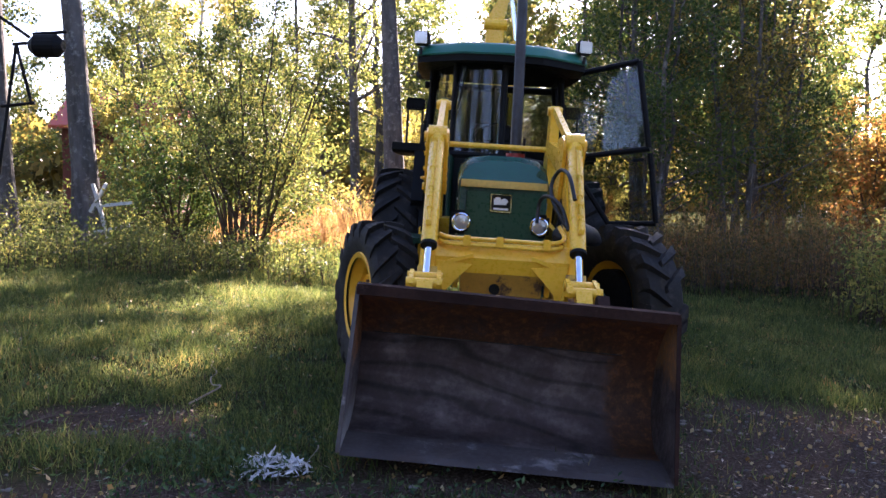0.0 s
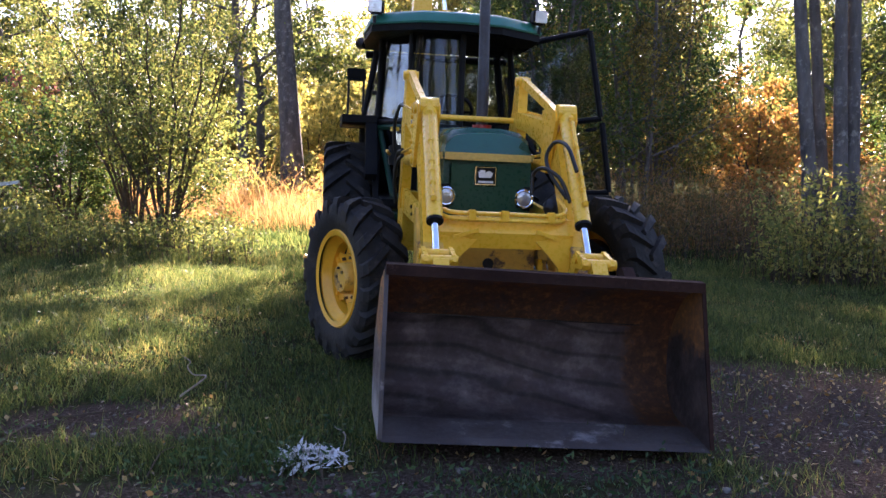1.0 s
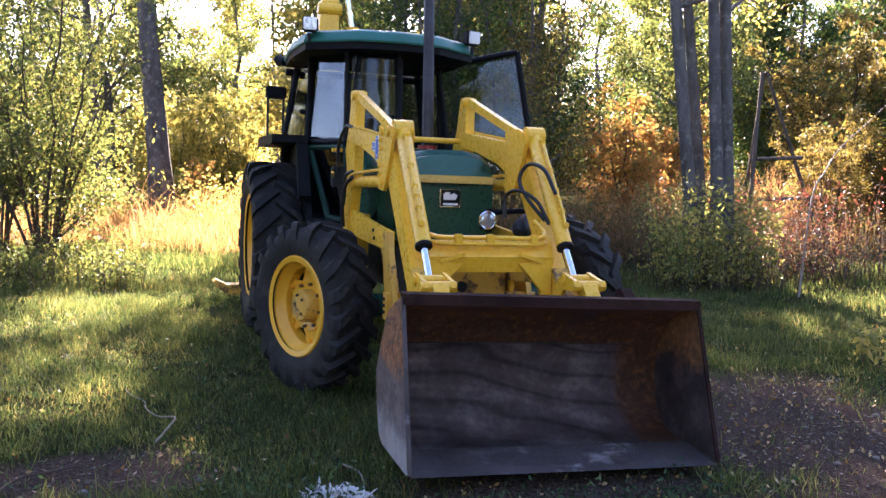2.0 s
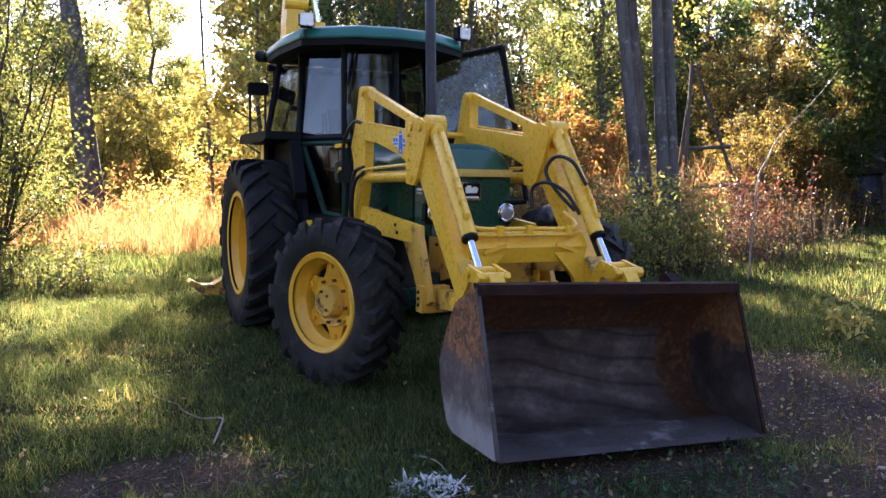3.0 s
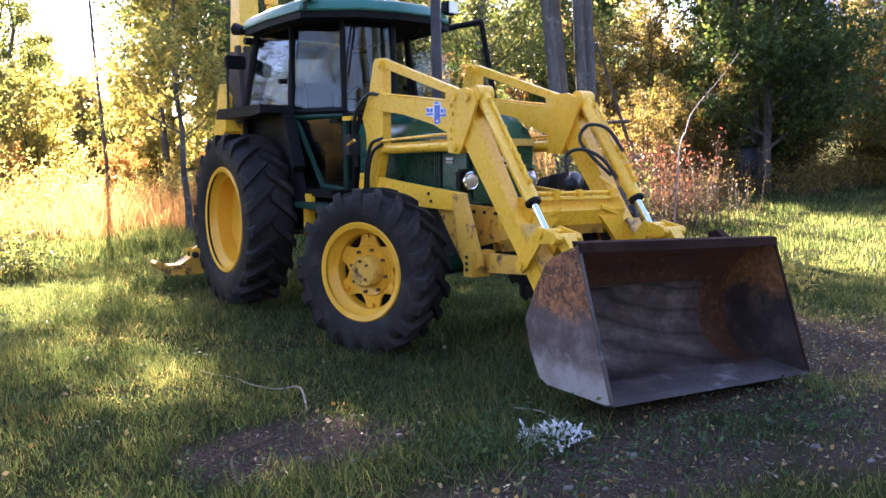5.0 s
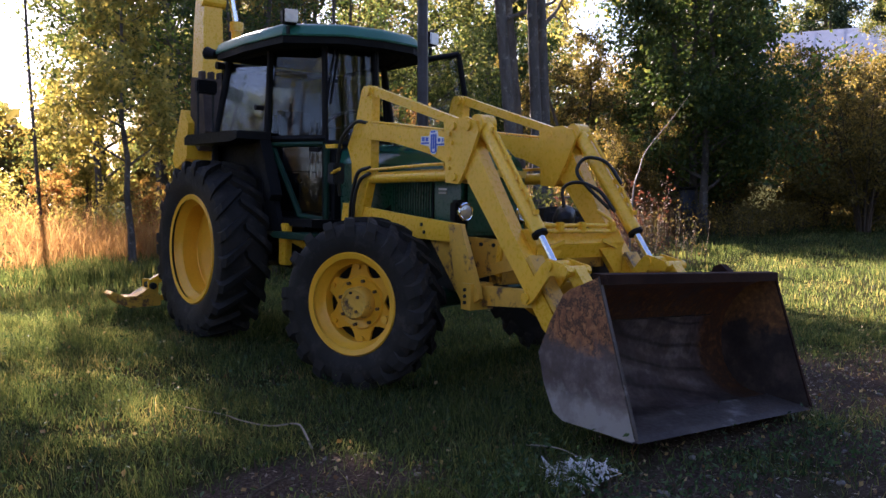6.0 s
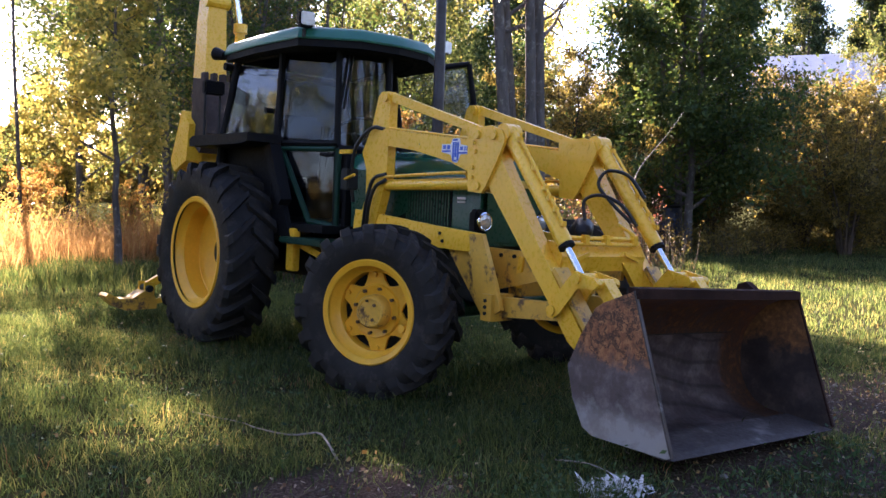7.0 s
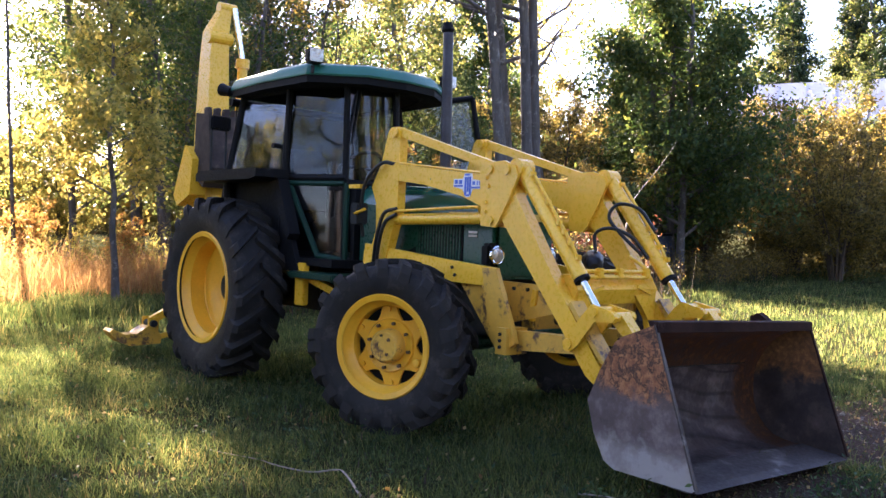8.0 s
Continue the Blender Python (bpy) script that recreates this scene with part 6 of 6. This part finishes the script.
def weeds(name, label, n, area, h, material, seed, leaf=0.07, per=26, keep=None):
    """Upright weeds: a thin stem each, with leaves along it."""
    r = np.random.default_rng(seed)
    x, y = r.uniform(area[0], area[1], n), r.uniform(area[2], area[3], n)
    if keep is not None:
        ok = keep(x, y)
        x, y = x[ok], y[ok]
        n = len(x)
    z = gz(x, y)
    hh = h * r.uniform(0.45, 1.2, n)
    lx, ly = r.normal(size=n) * 0.12 * hh, r.normal(size=n) * 0.12 * hh
    ob = tagged(new(name), label, "weeds", kind="stuff")
    w = 0.006
    s0 = np.stack([x - w, y, z], 1)
    s1 = np.stack([x + w, y, z], 1)
    s2 = np.stack([x + lx, y + ly, z + hh], 1)
    s3 = np.stack([x, y + w * 1.5, z], 1)
    co = np.stack([s0, s1, s2, s3], 1).reshape(-1, 3)
    b = np.arange(n)[:, None] * 4
    tri = np.concatenate([b + np.array([[0, 1, 2]]), b + np.array([[1, 3, 2]]), b + np.array([[3, 0, 2]])], 1).reshape(-1, 3)
    sheet("stems", co, tri, 3, BARK_SHRUB, ob)
    k = np.repeat(np.arange(n), per)
    u = r.uniform(0.15, 1.0, len(k))
    pts = np.stack([x[k] + lx[k] * u, y[k] + ly[k] * u, z[k] + hh[k] * u], 1) + r.normal(size=(len(k), 3)) * 0.05
    lc, lt = leaves_mesh(pts, leaf, seed, droop=0.2, wide=0.4)
    sheet("leaves", lc, lt, 3, material, ob)
    return ob


weeds("tall_weeds", "tall browning weeds and seedlings along the lawn", 800, (2.2, 9.5, 6.9, 9.5), 1.25, WEED, 111)
weeds("tall_weeds", "yellow-green tall weeds by the grey trunks", 190, (4.6, 6.5, 4.1, 5.3), 1.35, LEAF_LIME, 112, 0.08)
weeds("tall_weeds", "bare brown weed stalks by the grey trunks", 380, (5.0, 9.4, 4.3, 6.2), 1.0, WEED, 122, 0.05, 10)
weeds("red_weeds", "wine-red autumn weeds by the grey trunks", 130, (6.5, 8.6, 4.6, 6.0), 1.4, LEAF_RED, 113, 0.06)
weeds("tall_weeds", "green undergrowth below the shrub", 500, (-8.0, -2.0, 5.2, 7.2), 0.55, LEAF_GREEN, 114, 0.06)
weeds("tall_weeds", "dim undergrowth below the big trunks", 500, (-14, -5.5, 8.2, 13), 1.0, LEAF_GREEN, 119, 0.08)
weeds("tall_weeds", "undergrowth at the foot of the far bushes", 450, (13.9, 20, 6.6, 9.5), 0.8, LEAF_BROWN, 115, 0.07)
weeds("tall_weeds", "yellow weeds behind the dry grass", 500, (-6, 5, 13, 19), 1.3, LEAF_YELLOW, 116, 0.09)
weeds("ground_weeds", "broad-leaved low weeds round the bucket", 230, (-1.7, 0.9, -2.75, -1.7), 0.075, CLOVER, 117, 0.034, 12, keep=lambda x, y: (np.abs(x) > 0.85) | (y < -2.25))
weeds("ground_weeds", "small broad-leaved weeds scattered through the lawn", 900, (-4.5, 3.0, -2.6, 3.0), 0.06, CLOVER, 120, 0.03, 9, keep=lambda x, y: soil_at(x, y) > 0.8)
weeds("ground_weeds", "small weeds creeping over the bare soil", 260, (-2.8, 4.0, -3.2, -0.2), 0.06, CLOVER, 123, 0.03, 9, keep=lambda x, y: (soil_at(x, y) > 0.55) & (soil_at(x, y) < 1.25) & ((np.abs(x) > 0.95) | (y < -2.25)))
weeds("ground_weeds", "yellow-leaved seedling on the lawn", 7, (3.7, 3.95, -0.2, 0.05), 0.34, LEAF_YELLOW, 118, 0.10, 16)

# fallen leaves on the grass
n_ = 1500
lx_, ly_ = rng.uniform(-6, 5, n_), rng.uniform(-4, 6, n_)
lc, lt = leaves_mesh(np.stack([lx_, ly_, gz(lx_, ly_) + 0.03], 1), 0.03, 5, droop=0.0, wide=0.7)
tagged(sheet("fallen_leaves", lc, lt, 3, LITTER), "brown and tan fallen leaves on the grass", "leaves", kind="stuff")
n_ = 1700
lx_, ly_ = rng.uniform(-2.8, 4.6, n_), rng.uniform(-4.0, -0.2, n_)
ok_ = soil_at(lx_, ly_) < 1.05
lx_, ly_ = lx_[ok_], ly_[ok_]
lc, lt = leaves_mesh(np.stack([lx_, ly_, gz(lx_, ly_) + 0.012], 1), 0.03, 6, droop=0.0, wide=0.7)
tagged(sheet("fallen_leaves", lc, lt, 3, LITTER), "dry leaves and chips on the bare soil", "leaves", kind="stuff")


CHIPS = leafy("bark_chips", [(0.2, (0.03, 0.02, 0.014)), (0.5, (0.10, 0.068, 0.045)), (0.75, (0.22, 0.165, 0.12)), (0.95, (0.42, 0.38, 0.33))], 0.05, 2.0)
n_ = 5200
lx_, ly_ = rng.uniform(-2.9, 4.6, n_), rng.uniform(-4.0, -0.1, n_)
ok_ = soil_at(lx_, ly_) + rng.normal(size=n_) * 0.1 < 1.08
lx_, ly_ = lx_[ok_], ly_[ok_]
lc, lt = leaves_mesh(np.stack([lx_, ly_, gz(lx_, ly_) + 0.008], 1), 0.04, 8, droop=0.0, wide=0.32)
lc[:, 2] = np.repeat(gz(lx_, ly_), 4) + 0.006 + (lc[:, 2] - np.repeat(gz(lx_, ly_) + 0.008, 4)) * 0.35
tagged(sheet("bark_chips", lc, lt, 3, CHIPS), "brown and pale bark chips strewn on bare soil", "bark chips", kind="stuff")


def pebble_mesh(bm, c, s, r):
    g = bmesh.ops.create_icosphere(bm, subdivisions=1, radius=1.0)
    for v in g["verts"]:
        v.co = Vector((v.co.x * s * r.uniform(0.8, 1.3), v.co.y * s * r.uniform(0.7, 1.2), v.co.z * s * 0.6 * r.uniform(0.7, 1.2))) + Vector(c)


r_ = random.Random(3)
bm = B()
for k in range(700):
    x, y = r_.uniform(-2.6, 4.4), r_.uniform(-3.6, -0.2)
    if soil_at(np.array([x]), np.array([y]))[0] < 1.0 and not (-0.9 < x < 0.9 and -2.2 < y < -1.5):
        pebble_mesh(bm, (x, y, float(gz(x, y)) + 0.004), r_.uniform(0.006, 0.012) + 0.02 * r_.random() ** 4, r_)
me = bpy.data.meshes.new("gravel")
bm.to_mesh(me)
bm.free()
me.materials.append(STONE)
tagged(new("gravel", me), "scattered small stones on bare soil", "stones", kind="stuff")

# pale heap of ash and torn paper
heap = tagged(new("ash_heap"), "small heap of pale grey ash and torn scraps on the grass", "ash heap")
heap.location = (-1.1, -2.08, float(gz(-1.1, -2.08)))
for k in range(130):
    bm = B()
    a, rr2 = r_.uniform(0, 6.28), r_.uniform(0, 1) ** 0.7
    bmesh.ops.create_icosphere(bm, subdivisions=1, radius=1.0)
    s = r_.uniform(0.007, 0.02)
    long_ = r_.uniform(1.4, 4.2)
    for v in bm.verts:
        v.co = Vector((v.co.x * s * long_ * r_.uniform(0.7, 1.3), v.co.y * s * r_.uniform(0.35, 1.0), v.co.z * s * 0.16 * r_.uniform(0.5, 1.4)))
    f = part("ash_scrap", bm, ASH, heap)
    f.matrix_basis = pose(math.cos(a) * rr2 * 0.19, math.sin(a) * rr2 * 0.15, 0.02 + 0.045 * (1 - rr2) + r_.uniform(0, 0.02), r_.uniform(-35, 35), r_.uniform(-35, 35), r_.uniform(0, 360))


def stick(pts, rad, label, wood=None):
    p = [(x, y, float(gz(x, y)) + h) for x, y, h in pts]
    q = bend(p, 4)
    ob = part("fallen_stick", tube(B(), q, [rad * (1 - 0.6 * k / (len(q) - 1)) for k in range(len(q))], 7), wood or TWIG, None, smooth=True)
    tagged(ob, label, "stick", "sticks")
    return ob


stick([(-1.84, -0.98, 0.02), (-1.76, -0.76, 0.05), (-1.74, -0.64, 0.06), (-1.83, -0.52, 0.035), (-1.90, -0.3, 0.03), (-1.91, -0.12, 0.025), (-2.0, 0.06, 0.03), (-2.03, 0.24, 0.02)], 0.0065, "thin crooked pale stick on the grass")
stick([(-2.52, -1.82, 0.02), (-2.48, -1.62, 0.035), (-2.42, -1.49, 0.04), (-2.28, -1.38, 0.03), (-2.16, -1.36, 0.04), (-2.04, -1.31, 0.03)], 0.008, "dark crooked branch lying on bare soil", BARK_SHRUB)
stick([(-1.77, -2.3, 0.02), (-1.75, -2.05, 0.05), (-1.70, -1.9, 0.04), (-1.72, -1.64, 0.05)], 0.004, "thin dark twig on the grass", BARK_SHRUB)
stick([(-0.98, -1.62, 0.04), (-0.93, -1.8, 0.05), (-0.95, -2.0, 0.04)], 0.005, "dark twig beside the ash heap")

# ---- things at the back ----
house = tagged(new("house"), "low far house with blue-grey sheet roof behind trees", "house")
house.location = (44.2, 18.3, float(gz(42.5, 21.5)) - 0.5)
house.rotation_euler = (0, 0, radians(-62))
bm = box(B(), (0, 0, 2.0), (13.6, 8, 4.0))
part("wall", bm, RED_WALL, house, "red ochre board wall")
bm = B()
for p in (((-7.5, -5.0, 3.75), (7.5, -5.0, 3.75), (7.5, 0, 6.4), (-7.5, 0, 6.4)), ((-7.5, 0, 6.4), (7.5, 0, 6.4), (7.5, 5.0, 3.75), (-7.5, 5.0, 3.75))):
    bm.faces.new([bm.verts.new(v) for v in p])
bmesh.ops.solidify(bm, geom=bm.faces[:], thickness=0.12)
rf = part("roof", bm, ROOF_METAL, house, "blue-grey sheet metal roof")
for k in range(11):
    part("roof_seam", tube(B(), [(-7.4 + k * 1.48, -4.95, 3.80), (-7.4 + k * 1.48, -0.05, 6.45)], 0.008, 4), ROOF_METAL, rf)
part("eaves_board", box(B(), (0, -5.02, 3.62), (15, 0.08, 0.35)), WHITE_WOOD, house, "white eaves board")

drum = part("plastic_drum", tube(B(), [(0, 0, 0), (0, 0, 0.04), (0, 0, 0.3), (0, 0, 0.34), (0, 0, 0.6), (0, 0, 0.64), (0, 0, 0.92)], [0.28, 0.3, 0.3, 0.315, 0.315, 0.3, 0.28], 24), BLUE_DRUM, None, smooth=True)
tagged(drum, "dark blue plastic drum at the wood's edge", "drum")
drum.location = (15.1, 9.2, float(gz(15.1, 9.2)))
drum.scale = (1.25, 1.25, 1.25)
part("drum_lid", tube(B(), [(0, 0, 0.90), (0, 0, 0.95)], 0.31, 24), BLACK, drum)

tower = tagged(new("wooden_tripod"), "grey wooden pole tripod with cross bars among trees", "tripod")
tower.location = (9.7, 8.4, float(gz(9.7, 8.4)))
for a, b in (((-0.1, 0.4, 3.6), (-0.9, -0.2, 0)), ((0, 0.4, 3.6), (1.3, 0.2, 0)), ((0, 0.45, 3.6), (0.1, 1.4, 0)), ((-0.4, 0.1, 1.1), (1.2, 0.2, 1.1)), ((-0.4, 0.15, 1.9), (0.8, 0.3, 1.9))):
    part("pole", tube(B(), [a, b], [0.03, 0.045], 8), WOOD, tower)

cross = tagged(new("white_trestle"), "broken white-painted wooden trestle below the trunks", "trestle")
cross.location = (-6.35, 9.0, float(gz(-6.35, 9.0)))
for a, b in (((0.05, 0, 0), (-0.25, 0, 1.15)), ((-0.25, 0, 0.3), (0.35, 0.1, 0.42)), ((-0.3, 0.05, 0.75), (0.4, 0.1, 0.82)), ((-0.05, 0.1, 1.15), (-0.35, 0.1, 0.65))):
    part("board", tube(B(), [a, b], 0.04, 4), WHITE_WOOD, cross)

rack = tagged(new("metal_stand"), "tall thin black steel stand holding a round black drum", "stand")
rack.location = (-7.85, 8.6, float(gz(-7.9, 8.6)))
rack.scale = (1.15, 1.15, 1.15)
for a, b in (((-0.35, 0, 0), (0.15, 0, 3.0)), ((0.35, 0, 2.15), (0.15, 0, 3.0)), ((-0.1, 0, 2.1), (0.4, 0, 2.15)), ((0.1, 0, 3.0), (0.7, 0, 3.05)), ((-0.3, 0, 3.55), (0.35, 0, 3.1)), ((0.4, 0, 3.15), (0.9, 0, 3.18))):
    part("bar", tube(B(), [a, b], 0.025, 8), BLACK, rack)
part("round_drum", tube(B(), [(0.35, 0, 2.98), (0.45, 0, 2.98), (0.75, 0, 2.98), (0.85, 0, 2.98)], [0.08, 0.17, 0.17, 0.08], 18), BLACK, rack, "round black drum")

red_shed = tagged(new("red_shed"), "small red-roofed shed glimpsed between trees", "shed")
red_shed.location = (-12.4, 26, float(gz(-12.4, 26)))
part("wall", box(B(), (0, 0, 1.6), (3.6, 3, 3.2)), RED_WALL, red_shed)
part("roof", prism(B(), [(-1.9, 3.1), (0, 4.4), (1.9, 3.1), (1.9, 3.0), (-1.9, 3.0)], -2.1, 2.1), surface("red_sheet", (0.45, 0.06, 0.03), (0.5, 0.08, 0.04), (0.4, 0.6)), red_shed)

# bare leaning branch in front of the green tree
q = bend([(6.15, 3.6, 0.0), (6.47, 3.76, 1.3), (6.85, 3.95, 1.66), (7.27, 4.14, 1.98), (8.0, 4.2, 2.5), (8.5, 4.2, 2.95)], 5)
br = part("dead_branch", tube(B(), [(p.x, p.y, p.z + float(gz(p.x, p.y))) for p in q], [0.014 * (1 - 0.8 * k / (len(q) - 1)) for k in range(len(q))], 7), TWIG, None, smooth=True)
tagged(br, "bare pale dead branch leaning out of the weeds", "branch")
